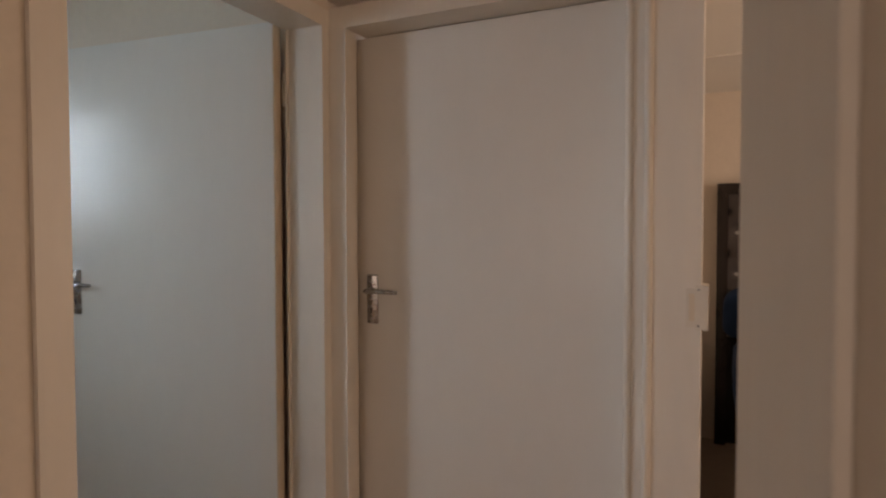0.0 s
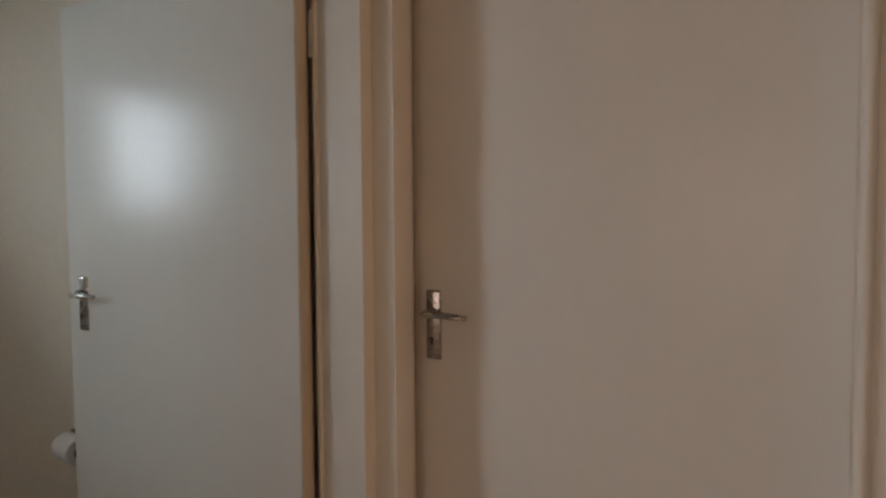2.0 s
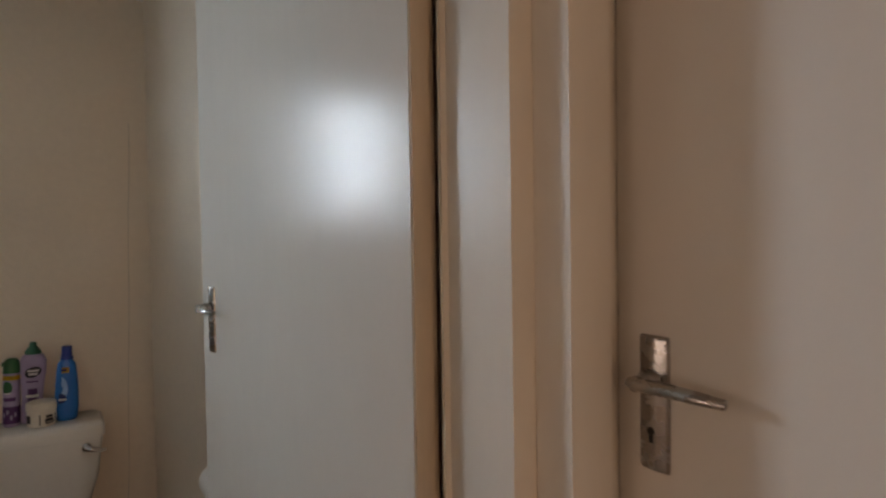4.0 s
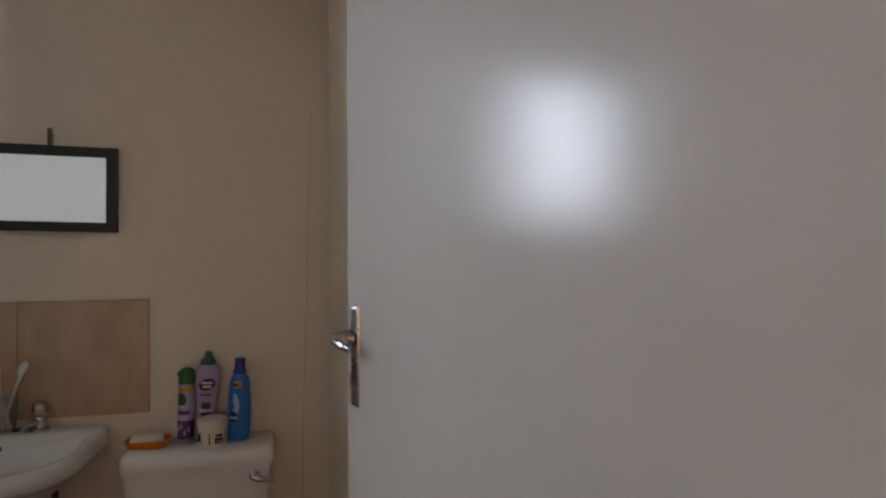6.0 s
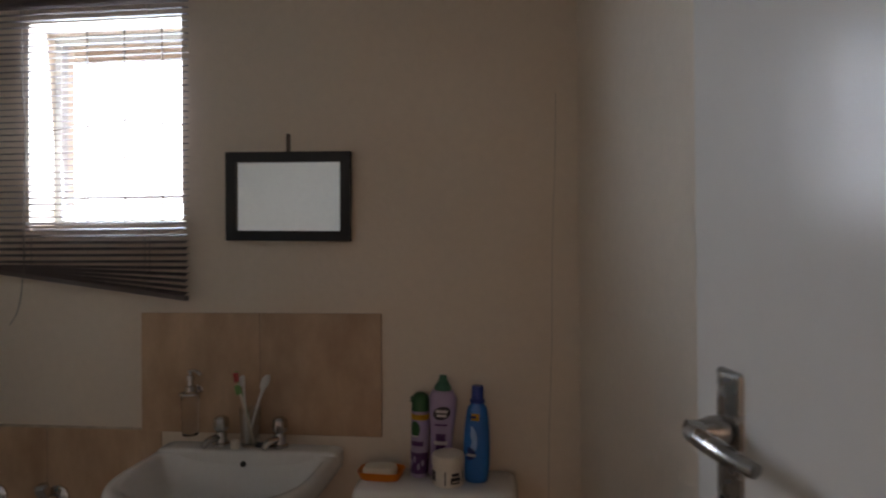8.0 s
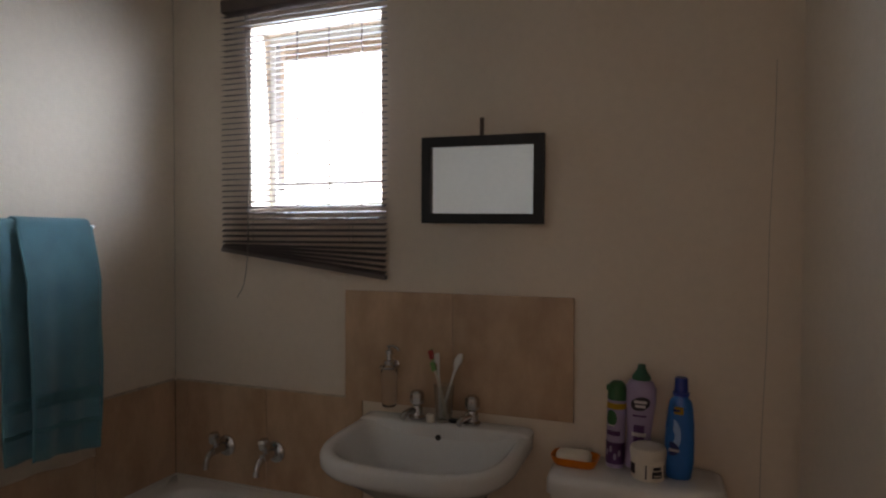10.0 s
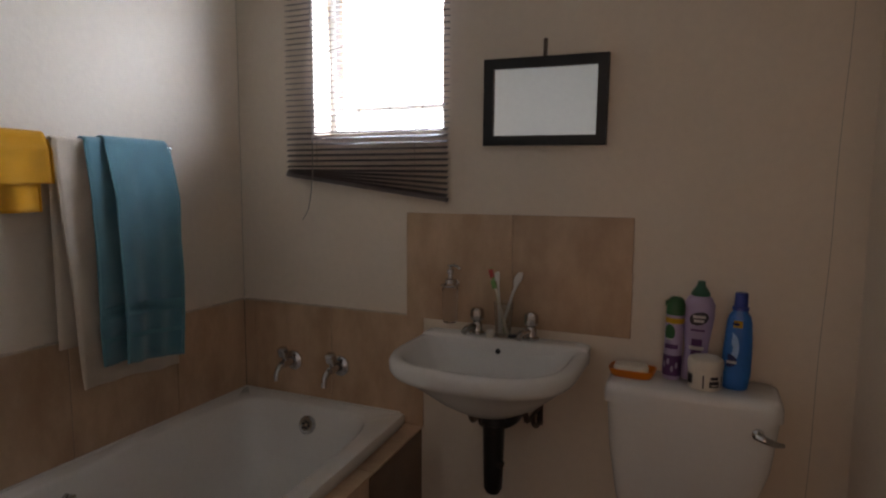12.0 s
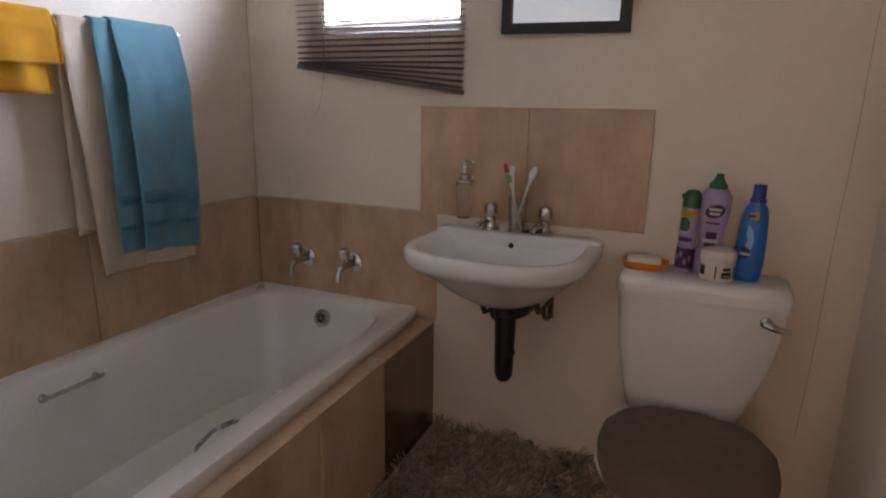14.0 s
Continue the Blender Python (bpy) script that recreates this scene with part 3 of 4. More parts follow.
lay(wall_north, NORTH, pairs((-0.812, -0.402, 0.0)), ((0.870, 1.264),), TILE, joint=0.0016)
WEST = Matrix.Translation((LX + 0.002, 0, 0)) @ Matrix.Rotation(radians(90), 4, "Z")
lay(wall_west, WEST, pairs((-2.18, -2.035, -1.620, -1.205, -0.790, -0.375, -0.009)), ((0.468, 0.876),), TILE)
# pale smeared grout along the top of the dado
def smear(name, along, length, parent, place):
    rows = []
    for k in range(41):
        u = length * k / 40
        h = 0.004 + 0.004 * abs(noise.noise(Vector((u * 21, along, 1.0)))) + 0.002 * noise.noise(Vector((u * 70, along, 4.0)))
        rows.append([place(u, d, z) for d, z in ((0, 0.870), (0.0085, 0.870), (0.0075, 0.876 + h * 0.6), (0.002, 0.876 + h), (0, 0.876 + h))])
    part(name, rings(bmesh.new(), rows), SMEAR, parent, "pale smeared grout line")


smear("grout_edge", 1.0, 0.775, wall_north, lambda u, d, z: (-1.589 + u, -0.001 - d, z))
smear("grout_edge", 2.0, 2.165, wall_west, lambda u, d, z: (LX + 0.001 + d, -0.012 - u, z))
# open joint where the two walls meet
part("crack", rings(bmesh.new(), [[(LX + 0.001 + 0.003 * noise.noise(Vector((0, 0, z * 9))) + dx, y, z) for dx, y in ((0.001, -0.0002), (0.001, -0.0012), (0.0026, -0.0012), (0.0026, -0.0002))] for z in [0.89 + 1.55 * k / 40 for k in range(41)]]), HAIR, wall_north, "dark open joint in the wall corner")
# hairline crack in the plaster near the corner
part("crack", rings(bmesh.new(), [[(0.552 - 0.042 * f + 0.002 * math.sin(17 * f) + dx, y, 1.95 - 1.68 * f) for dx, y in ((0, 0), (0, -0.0005), (0.0015, -0.0005), (0.0015, 0))] for f in [k / 14 for k in range(15)]]), HAIR, wall_north, "hairline crack in the plaster")

# ---------------------------------------------------------------- bathtub
RIM = 0.492


def shear(p):
    x, y, z = p
    return Vector((x + 0.058 * -y * max(0, min(1, (x + 1.6) / 0.78)), min(y, -0.0105), z))


def tub(a, b, z, e, dy=0.0, da=0.0):
    return [shear(p) for p in oval(-1.206 + da, -0.862 + dy, z, a, b, e, 56)]


bath = thing("bathtub", "white enamel bathtub built in behind a tiled panel", "bathtub", (-1.2, -0.86, 0.0))
bm = bmesh.new()
rings(bm, [tub(0.372, 0.83, 0.10, 9), tub(0.388, 0.850, RIM - 0.035, 40), tub(0.392, 0.856, RIM - 0.030, 60), tub(0.392, 0.856, RIM - 0.008, 60), tub(0.388, 0.852, RIM, 50),
           tub(0.325, 0.785, RIM, 7), tub(0.316, 0.776, RIM - 0.008, 6.5), tub(0.300, 0.745, RIM - 0.09, 5.5), tub(0.270, 0.690, RIM - 0.25, 4.5), tub(0.245, 0.640, RIM - 0.36, 4), tub(0.18, 0.54, RIM - 0.385, 3.5), tub(0.02, 0.05, RIM - 0.39, 2)])
part("tub_shell", bm, ENAMEL, bath, auto=50)
ov = Vector((-1.197, -0.118, 0.422))
bm = bmesh.new()
lathe(bm, ov, [(-0.006, 0.036), (0.004, 0.036), (0.010, 0.030), (0.0105, 0.021), (0.007, 0.019)], 28, (0, -1, 0.35))
ovr = part("overflow_rose", bm, CHROME, bath, "round chrome overflow with dark slots")
for k in range(6):
    a = math.pi * k / 3
    d = Vector((0, -1, 0.35)).normalized()
    u, v = axes(d)
    # dark disc in place of the shade in a slot
    bm = bmesh.new()
    lathe(bm, ov + d * 0.0072 + (u * math.cos(a) + v * math.sin(a)) * 0.0125, [(0, 0.0052), (0.0012, 0.0052)], 10, d)
    part("slot", bm, DARK, ovr)


def grip(p0, p1, out, rise, metal):
    p0, p1, out = Vector(p0), Vector(p1), Vector(out)
    pts = [p0, p0 + out, p0.lerp(p1, 0.2) + out * (1 + rise * 0.6), p0.lerp(p1, 0.5) + out * (1 + rise), p0.lerp(p1, 0.8) + out * (1 + rise * 0.6), p1 + out, p1]
    bm = bmesh.new()
    path = smooth_path(pts, 5)
    tube(bm, path, 0.0070, 12, flat=0.8)
    ob = part("grip", bm, metal, bath, "chrome grab handle on the bath side")
    for p in (p0, p1):
        bm = bmesh.new()
        lathe(bm, p - out.normalized() * 0.004, [(0, 0.014), (0.006, 0.013), (0.010, 0.009)], 16, out)
        part("rose", bm, DULLCHROME, ob)
    return ob


part("sealant", boxes((LX + 0.009, -0.84, -0.022, -0.0095, RIM - 0.02, RIM + 0.004), (LX + 0.009, LX + 0.02, -1.70, -0.022, RIM - 0.02, RIM + 0.004), w=0.003), ENAMEL, bath, "white silicone bead along the wall")
grip((-1.502, -0.882, 0.430), (-1.502, -1.047, 0.430), (0.034, 0, 0.012), 0.15, DULLCHROME)
grip((-0.826, -0.975, 0.462), (-0.818, -1.115, 0.462), (-0.020, 0, 0.020), 0.5, HANDLE)
settle(bath)

# tiled ledge and panel in front of the bath
panel = tagged(part("bath_panel", rings(bmesh.new(), [[(-0.812, -0.004, z), (-0.760, -0.004, z), (-0.6645, -2.178, z), (-0.72, -2.178, z)] for z in (0, 0.440)]), GROUT, None), "bath front wall clad in beige tiles with a tiled ledge", "bath panel", kind="structure")
ANG = math.atan2(0.0955, 2.174)
FRONT = Matrix.Translation((-0.757, -0.004, 0)) @ Matrix.Rotation(radians(90) + ANG, 4, "Z")
lay(panel, FRONT, pairs((-2.17, -1.635, -1.220, -0.805, -0.425)), ((0.022, 0.445),), TILE)
part("access_panel", rings(bmesh.new(), [[FRONT @ Vector((u, y, z)) for u, z in ((-0.422, 0.005), (-0.002, 0.005), (-0.002, 0.438), (-0.422, 0.438))] for y in (0, -0.007)]), BLACKT, panel, "dark brown glossy access panel in the bath front")
for (u0, u1) in pairs((-2.17, -1.635, -1.220, -0.805, -0.400, 0.0)):
    bm = boxes((u0 + 0.0015, u1 - 0.0015, -0.009, 0.062, 0.0, 0.009), w=0.0015, segs=1)
    ob = part("tile", bm, TILE, panel)
    ob.matrix_basis = Matrix.Translation((-0.757, -0.004, 0.442)) @ Matrix.Rotation(radians(90) + ANG, 4, "Z")
part("bath_end_ledge", boxes((-1.598, -0.78, -2.178, -1.725, 0, 0.447)), GROUT, panel)


# ---------------------------------------------------------------- taps
def capstan(bm, c, d, r=0.022, h=0.034, flutes=6):
    """A fluted tap head along d."""
    u, v = axes(d)
    d = Vector(d).normalized()
    loops = []
    for f, k in ((0, 0.72), (0.12, 0.95), (0.5, 1.0), (0.85, 0.93), (1.0, 0.6)):
        loops.append([Vector(c) + d * h * f + (u * math.cos(2 * math.pi * i / 48) + v * math.sin(2 * math.pi * i / 48)) * r * k * (1 - 0.10 * (0.5 + 0.5 * math.cos(flutes * 2 * math.pi * i / 48))) for i in range(48)])
    return rings(bm, loops)


def bib_tap(x, z):
    t = thing("bath_tap", "chrome wall-mounted bib tap above the bath", "tap", (x, -0.01, z), group="bath taps")
    bm = bmesh.new()
    lathe(bm, (x, -0.010, z), [(0, 0.036), (0.006, 0.036), (0.013, 0.028), (0.016, 0.018)], 28, (0, -1, 0))
    part("flange", bm, CHROME, t)
    bm = bmesh.new()
    lathe(bm, (x, -0.024, z), [(0, 0.016), (0.02, 0.014), (0.05, 0.015), (0.06, 0.013)], 20, (0, -1, 0))
    tube(bm, smooth_path([(x, -0.066, z), (x - 0.002, -0.092, z - 0.006), (x - 0.003, -0.108, z - 0.024), (x - 0.003, -0.112, z - 0.050)], 5), 0.011, 14, taper=[0.0125 - 0.0002 * i for i in range(16)])
    part("spout", bm, CHROME, t)
    bm = bmesh.new()
    lathe(bm, (x, -0.062, z + 0.010), [(0, 0.010), (0.016, 0.010), (0.018, 0.013), (0.022, 0.013)], 18, (0, -0.35, 1))
    capstan(bm, Vector((x, -0.062, z + 0.010)) + Vector((0, -0.35, 1)).normalized() * 0.022, (0, -0.35, 1), 0.021, 0.032)
    part("tap_head", bm, CHROME, t)
    settle(t)
    t.scale = (1.12, 1.12, 1.12)


bib_tap(-1.335, 0.640)
bib_tap(-1.108, 0.643)

# ---------------------------------------------------------------- washbasin
basin = thing("washbasin", "white ceramic wall-hung washbasin on iron brackets", "washbasin", (-0.417, -0.008, 0.62))
bc = -0.417
bm = bmesh.new()


def ring_b(z, a, b, back, cy=-0.19, e=2.7, eb=7.0):
    return oval(bc, cy, z, a, b, e, 64, b_back=back, e_back=eb)


rings(bm, [ring_b(0.632, 0.060, 0.060, 0.060, -0.20, 2, 2), ring_b(0.640, 0.105, 0.095, 0.10, -0.195, 2.1, 2.3), ring_b(0.672, 0.170, 0.150, 0.15, -0.19, 2.2, 3), ring_b(0.722, 0.228, 0.215, 0.178, -0.19, 2.3, 5),
           ring_b(0.762, 0.270, 0.262, 0.181, -0.19, 2.6, 8), ring_b(0.776, 0.288, 0.287, 0.182, -0.19, 2.9, 9), ring_b(0.792, 0.296, 0.297, 0.182, -0.19, 3.0, 10), ring_b(0.820, 0.297, 0.298, 0.182, -0.19, 3.0, 10), ring_b(0.832, 0.290, 0.290, 0.178, -0.19, 3.0, 10),
           ring_b(0.834, 0.270, 0.270, 0.110, -0.19, 2.9, 6), ring_b(0.826, 0.258, 0.260, 0.104, -0.19, 2.9, 6), ring_b(0.790, 0.235, 0.238, 0.095, -0.19, 2.5, 4), ring_b(0.735, 0.195, 0.190, 0.075, -0.19, 2.4, 3),
           ring_b(0.692, 0.13, 0.125, 0.05, -0.195, 2.2, 2.4), ring_b(0.676, 0.03, 0.03, 0.03, -0.20, 2, 2)])
bowl = part("basin_bowl", bm, CERAMIC, basin, auto=60)
bm = bmesh.new()
rings(bm, [oval(bc, -0.052, z, a, b, 14, 64) for z, a, b in ((0.780, 0.291, 0.040), (0.8320, 0.294, 0.042), (0.8395, 0.288, 0.040), (0.8435, 0.274, 0.036), (0.8450, 0.256, 0.030))])
part("tap_ledge", bm, CERAMIC, basin)
# overflow is a dark disc, its inner shade put into the colour
bm = bmesh.new()
lathe(bm, (bc - 0.004, -0.0945, 0.803), [(0, 0.0095), (0.002, 0.0095)], 18, (0, -1, 0.1))
part("overflow_hole", bm, DARK, basin)
for sx in (-0.062, 0.125):
    bm = bmesh.new()
    x = bc + sx
    drop = 0.0 if sx > 0 else 0.028
    tube(bm, smooth_path([(x, -0.012, 0.600 - drop), (x, -0.10, 0.603 - drop), (x, -0.17, 0.606 - drop), (x, -0.200, 0.640 - drop)], 5), 0.010, 8, flat=0.7)
    tube(bm, smooth_path([(x, -0.012, 0.545 - drop), (x, -0.06, 0.548 - drop), (x, -0.10, 0.575 - drop), (x, -0.105, 0.603 - drop)], 5), 0.008, 8)
    box(bm, x - 0.009, x + 0.009, -0.012, -0.002, 0.535 - drop, 0.64)
    part("bracket", bm, IRON, basin, "rusty dark iron bracket")
settle(basin)

trap = thing("waste_trap", "black plastic bottle trap under the basin", "waste trap", (bc + 0.02, -0.2, 0.36))
tx, ty = bc + 0.022, -0.205
bm = bmesh.new()
lathe(bm, (tx, ty, 0.628), [(0, 0.036), (-0.02, 0.036), (-0.024, 0.036), (-0.12, 0.034), (-0.20, 0.032), (-0.250, 0.030), (-0.268, 0.020), (-0.272, 0.003)], 26)
bt = part("trap_body", bm, BLACKP, trap)
bm = bmesh.new()
lathe(bm, (tx, ty, 0.634), [(0, 0.032), (-0.028, 0.041), (-0.036, 0.041), (-0.042, 0.03)], 26)
part("coupling_nut", bm, BLACKP, bt)
bm = bmesh.new()
tube(bm, smooth_path([(tx + 0.02, ty, 0.595), (tx + 0.05, ty + 0.02, 0.605), (tx + 0.055, ty + 0.08, 0.605), (tx + 0.055, -0.001, 0.605)], 5), 0.019, 14)
part("outlet_pipe", bm, BLACKP, trap)
bm = bmesh.new()
lathe(bm, (tx + 0.018, ty - 0.012, 0.47), [(0, 0.014), (0.016, 0.014), (0.02, 0.011)], 16, (1, -0.4, 0))
part("clean_out_cap", bm, BLACKP, trap)
settle(trap)


def pillar_tap(x, y):
    t = thing("basin_tap", "chrome pillar tap with a fluted head on the basin", "tap", (x, y, 0.847), group="basin taps")
    bm = bmesh.new()
    lathe(bm, (x, y, 0.847), [(0, 0.024), (0.006, 0.024), (0.010, 0.018), (0.022, 0.016), (0.034, 0.015), (0.040, 0.011)], 22)
    tube(bm, smooth_path([(x, y, 0.868), (x - 0.010, y - 0.025, 0.872), (x - 0.018, y - 0.046, 0.868), (x - 0.022, y - 0.058, 0.858)], 5), 0.009, 12, taper=[0.011 - 0.00015 * i for i in range(16)])
    part("tap_body", bm, CHROME, t)
    bm = bmesh.new()
    capstan(bm, (x, y, 0.887), (0, 0, 1), 0.0215, 0.040)
    part("tap_head", bm, CHROME, t)
    settle(t)
    t.scale = (1.15, 1.15, 1.15)


pillar_tap(-0.512, -0.055)
pillar_tap(-0.318, -0.055)

# ---------------------------------------------------------------- soap dispenser and toothbrush tumbler
sd = thing("soap_dispenser", "frosted glass soap dispenser in a chrome wall ring", "soap dispenser", (-0.615, -0.055, 0.86))
bm = bmesh.new()
lathe(bm, (-0.615, -0.055, 0.875), [(0, 0.020), (0.004, 0.0245), (0.10, 0.0285), (0.128, 0.0285), (0.136, 0.022), (0.146, 0.016)], 28)
part("bottle", bm, FROST, sd, "frosted glass bottle")
bm = bmesh.new()
lathe(bm, (-0.615, -0.055, 1.018), [(0, 0.019), (0.014, 0.019), (0.018, 0.010), (0.034, 0.008), (0.036, 0.013), (0.050, 0.012), (0.052, 0.005), (0.064, 0.005)], 20)
tube(bm, smooth_path([(-0.620, -0.055, 1.080), (-0.600, -0.062, 1.084), (-0.580, -0.070, 1.080), (-0.570, -0.073, 1.072)], 4), 0.0052, 10)
part("pump", bm, CHROME, sd)
bm = bmesh.new()
tube(bm, [Vector((-0.615, -0.055, 1.010)) + Vector((math.cos(2 * math.pi * k / 28), math.sin(2 * math.pi * k / 28), 0)) * 0.032 for k in range(29)], 0.0036, 8)
tube(bm, [(-0.615, -0.022, 1.010), (-0.615, -0.008, 1.010)], 0.006, 10)
lathe(bm, (-0.615, -0.008, 1.010), [(0, 0.018), (0.004, 0.018), (0.007, 0.012)], 20, (0, -1, 0))
part("wall_ring", bm, CHROME, sd)
settle(sd)

tm = thing("toothbrush_tumbler", "clear glass tumbler with toothbrushes on the basin", "tumbler", (-0.415, -0.058, 0.848))
bm = bmesh.new()
lathe(bm, (-0.415, -0.058, 0.848), [(0, 0.024), (0.003, 0.026), (0.12, 0.033), (0.1202, 0.0315), (0.008, 0.0245), (0.0078, 0.001)], 28)
part("glass", bm, TUMBLER, tm)
settle(tm)


def toothbrush(p0, p1, mat, headmat, name_label):
    p0, p1 = Vector(p0), Vector(p1)
    t = thing("toothbrush", name_label, "toothbrush", p0, group="toothbrushes in the tumbler")
    bm = bmesh.new()
    pts = [p0.lerp(p1, k / 10) for k in range(11)]
    tube(bm, pts, 0.005, 10, taper=[0.005, 0.0058, 0.006, 0.0058, 0.0056, 0.005, 0.0042, 0.0036, 0.0045, 0.0056, 0.0052], flat=0.75)
    part("handle", bm, mat, t)
    bm = bmesh.new()
    d = (p1 - p0).normalized()
    c = p0.lerp(p1, 0.92)
    box(bm, -0.0075, 0.0075, -0.015, -0.002, -0.015, 0.015)
    bmesh.ops.transform(bm, matrix=Matrix.Translation(c) @ Vector((0, 0, 1)).rotation_difference(d).to_matrix().to_4x4(), verts=bm.verts[:])
    bevel(bm, 0.002, 1)
    part("bristles", bm, headmat, t)
    settle(t)


toothbrush((-0.408, -0.052, 0.860), (-0.466, -0.045, 1.080), LGREEN, RED, "green and red plastic toothbrush standing in the glass")
toothbrush((-0.425, -0.060, 0.860), (-0.438, -0.056, 1.070), WHITEP, WHITEP, "white plastic toothbrush standing upright in the glass")
toothbrush((-0.400, -0.066, 0.860), (-0.448, -0.072, 1.045), JARP, LGREEN, "pale plastic toothbrush with green bristles in the glass")
pt = thing("razor", "white plastic razor leaning in the tumbler", "razor", (-0.43, -0.06, 0.86))
bm = bmesh.new()
tube(bm, [(-0.428, -0.058, 0.862), (-0.405, -0.056, 0.93), (-0.384, -0.054, 1.00), (-0.372, -0.052, 1.030)], 0.005, 12, taper=[0.004, 0.005, 0.0045, 0.006], flat=0.8)
part("handle", bm, WHITEP, pt)
bm = bmesh.new()
rings(bm, [oval(-0.372 + dx, -0.056, 1.026 + z, a, b, 3.5, 20) for z, dx, a, b in ((0, -0.002, 0.006, 0.006), (0.006, 0.0, 0.009, 0.008), (0.018, 0.004, 0.013, 0.010), (0.032, 0.009, 0.013, 0.010), (0.046, 0.014, 0.007, 0.006))])
part("razor_head", bm, WHITEP, pt)
settle(pt)
bm = bmesh.new()
rings(bm, [oval(-0.368, -0.062, 0.8475 + z, 0.030 * k, 0.011 * k, 3, 24) for z, k in ((0, 0.92), (0.003, 1), (0.008, 1), (0.011, 0.9))])
tagged(part("toiletry", bm, BLACKP, None), "small black plastic cover lying on the basin", "toiletry")
bm = bmesh.new()
rings(bm, [oval(-0.452, -0.085, 0.8475 + z, 0.014 * k, 0.012 * k, 2.4, 20) for z, k in ((0, 0.9), (0.006, 1), (0.02, 1), (0.026, 0.8))])
tagged(part("basin_plug", bm, JARP, None), "pale rubber basin plug beside the taps", "plug")

# ---------------------------------------------------------------- toilet
toilet = thing("toilet", "white ceramic close-coupled toilet with a brown plush seat cover", "toilet", (0.18, -0.35, 0.0))
cx = 0.187
bm = bmesh.new()
rings(bm, [oval(cx - 0.022, -0.118, 0.345, 0.150, 0.085, 5, 48), oval(cx - 0.022, -0.118, 0.352, 0.162, 0.092, 5, 48), oval(cx - 0.012, -0.118, 0.45, 0.190, 0.097, 6, 48), oval(cx - 0.003, -0.118, 0.58, 0.218, 0.100, 7, 48),
           oval(cx, -0.118, 0.716, 0.230, 0.102, 8, 48), oval(cx, -0.118, 0.728, 0.231, 0.102, 8, 48)])
part("cistern", bm, CERAMIC, toilet, auto=60)
bm = bmesh.new()
rings(bm, [oval(cx, -0.122, z, a, b, 8, 48) for z, a, b in ((0.726, 0.232, 0.102), (0.728, 0.238, 0.108), (0.759, 0.238, 0.108), (0.777, 0.233, 0.104), (0.784, 0.222, 0.094))])
part("cistern_lid", bm, CERAMIC, toilet, auto=60)
bm = bmesh.new()
lathe(bm, (0.362, -0.219, 0.694), [(0, 0.016), (0.006, 0.016), (0.010, 0.011)], 20, (0, -1, 0))
tube(bm, smooth_path([(0.358, -0.232, 0.695), (0.380, -0.240, 0.688), (0.405, -0.236, 0.680), (0.424, -0.228, 0.677)], 5), 0.009, 12, taper=[0.013 - 0.0005 * k for k in range(16)], flat=0.7)
part("flush_lever", bm, CHROME, toilet, "chrome flush lever")
bm = bmesh.new()
tc = cx - 0.012
rings(bm, [oval(tc, -0.40, 0.0, 0.115, 0.21, 2.6, 48, 0.17), oval(tc, -0.40, 0.12, 0.100, 0.19, 2.4, 48, 0.17), oval(tc, -0.42, 0.24, 0.120, 0.22, 2.3, 48, 0.20), oval(tc, -0.44, 0.33, 0.188, 0.275, 2.2, 48, 0.23),
           oval(tc - 0.004, -0.445, 0.365, 0.205, 0.292, 2.2, 48, 0.235), oval(tc, -0.445, 0.381, 0.182, 0.28, 2.2, 48, 0.23)])
part("bowl", bm, CERAMIC, toilet, auto=60)
bm = boxes((tc - 0.12, tc + 0.12, -0.25, -0.03, 0.25, 0.345), w=0.02, segs=3)
part("cistern_shelf", bm, CERAMIC, toilet)
bm = bmesh.new()
rings(bm, [oval(tc, -0.445, z, 0.19 * k, 0.29 * k, 2.2, 48, 0.20 * k) for z, k in ((0.381, 0.96), (0.383, 0.98), (0.390, 0.98), (0.392, 0.96))])
part("seat", bm, CERAMIC, toilet)
bm = bmesh.new()
loops = []
for z, k in ((0.382, 1.02), (0.374, 1.035), (0.388, 1.05), (0.401, 1.04), (0.412, 0.985), (0.4165, 0.75), (0.4175, 0.4), (0.418, 0.02)):
    ring = oval(tc + 0.020, -0.462, z, 0.21 * k, 0.30 * k, 2.25, 72, 0.195 * k)
    loops.append([p + Vector((0, 0, 0.006 * noise.noise(Vector((p.x * 5, p.y * 22, 0.3))) + 0.004 * noise.noise(p * 31))) + Vector((0.004 * noise.noise(p * 14), 0.004 * noise.noise(p * 12 + Vector((5, 0, 0))), 0)) for p in ring])
rings(bm, loops)
part("seat_cover", bm, COVER, toilet, "brown plush fabric cover over the toilet lid", auto=80)
settle(toilet)

# ---------------------------------------------------------------- things on the cistern
LID = 0.784


def standing(name, label, category, x, y, lean=0.0, turn=0.0):
    """A base at the lid; parts are built round the local origin."""
    t = new(name)
    t.empty_display_size = 0.03
    t.matrix_world = Matrix.Translation((x, y, LID)) @ Matrix.Rotation(radians(turn), 4, "Z") @ Matrix.Rotation(radians(lean), 4, "Y")
    return tagged(t, label, category)


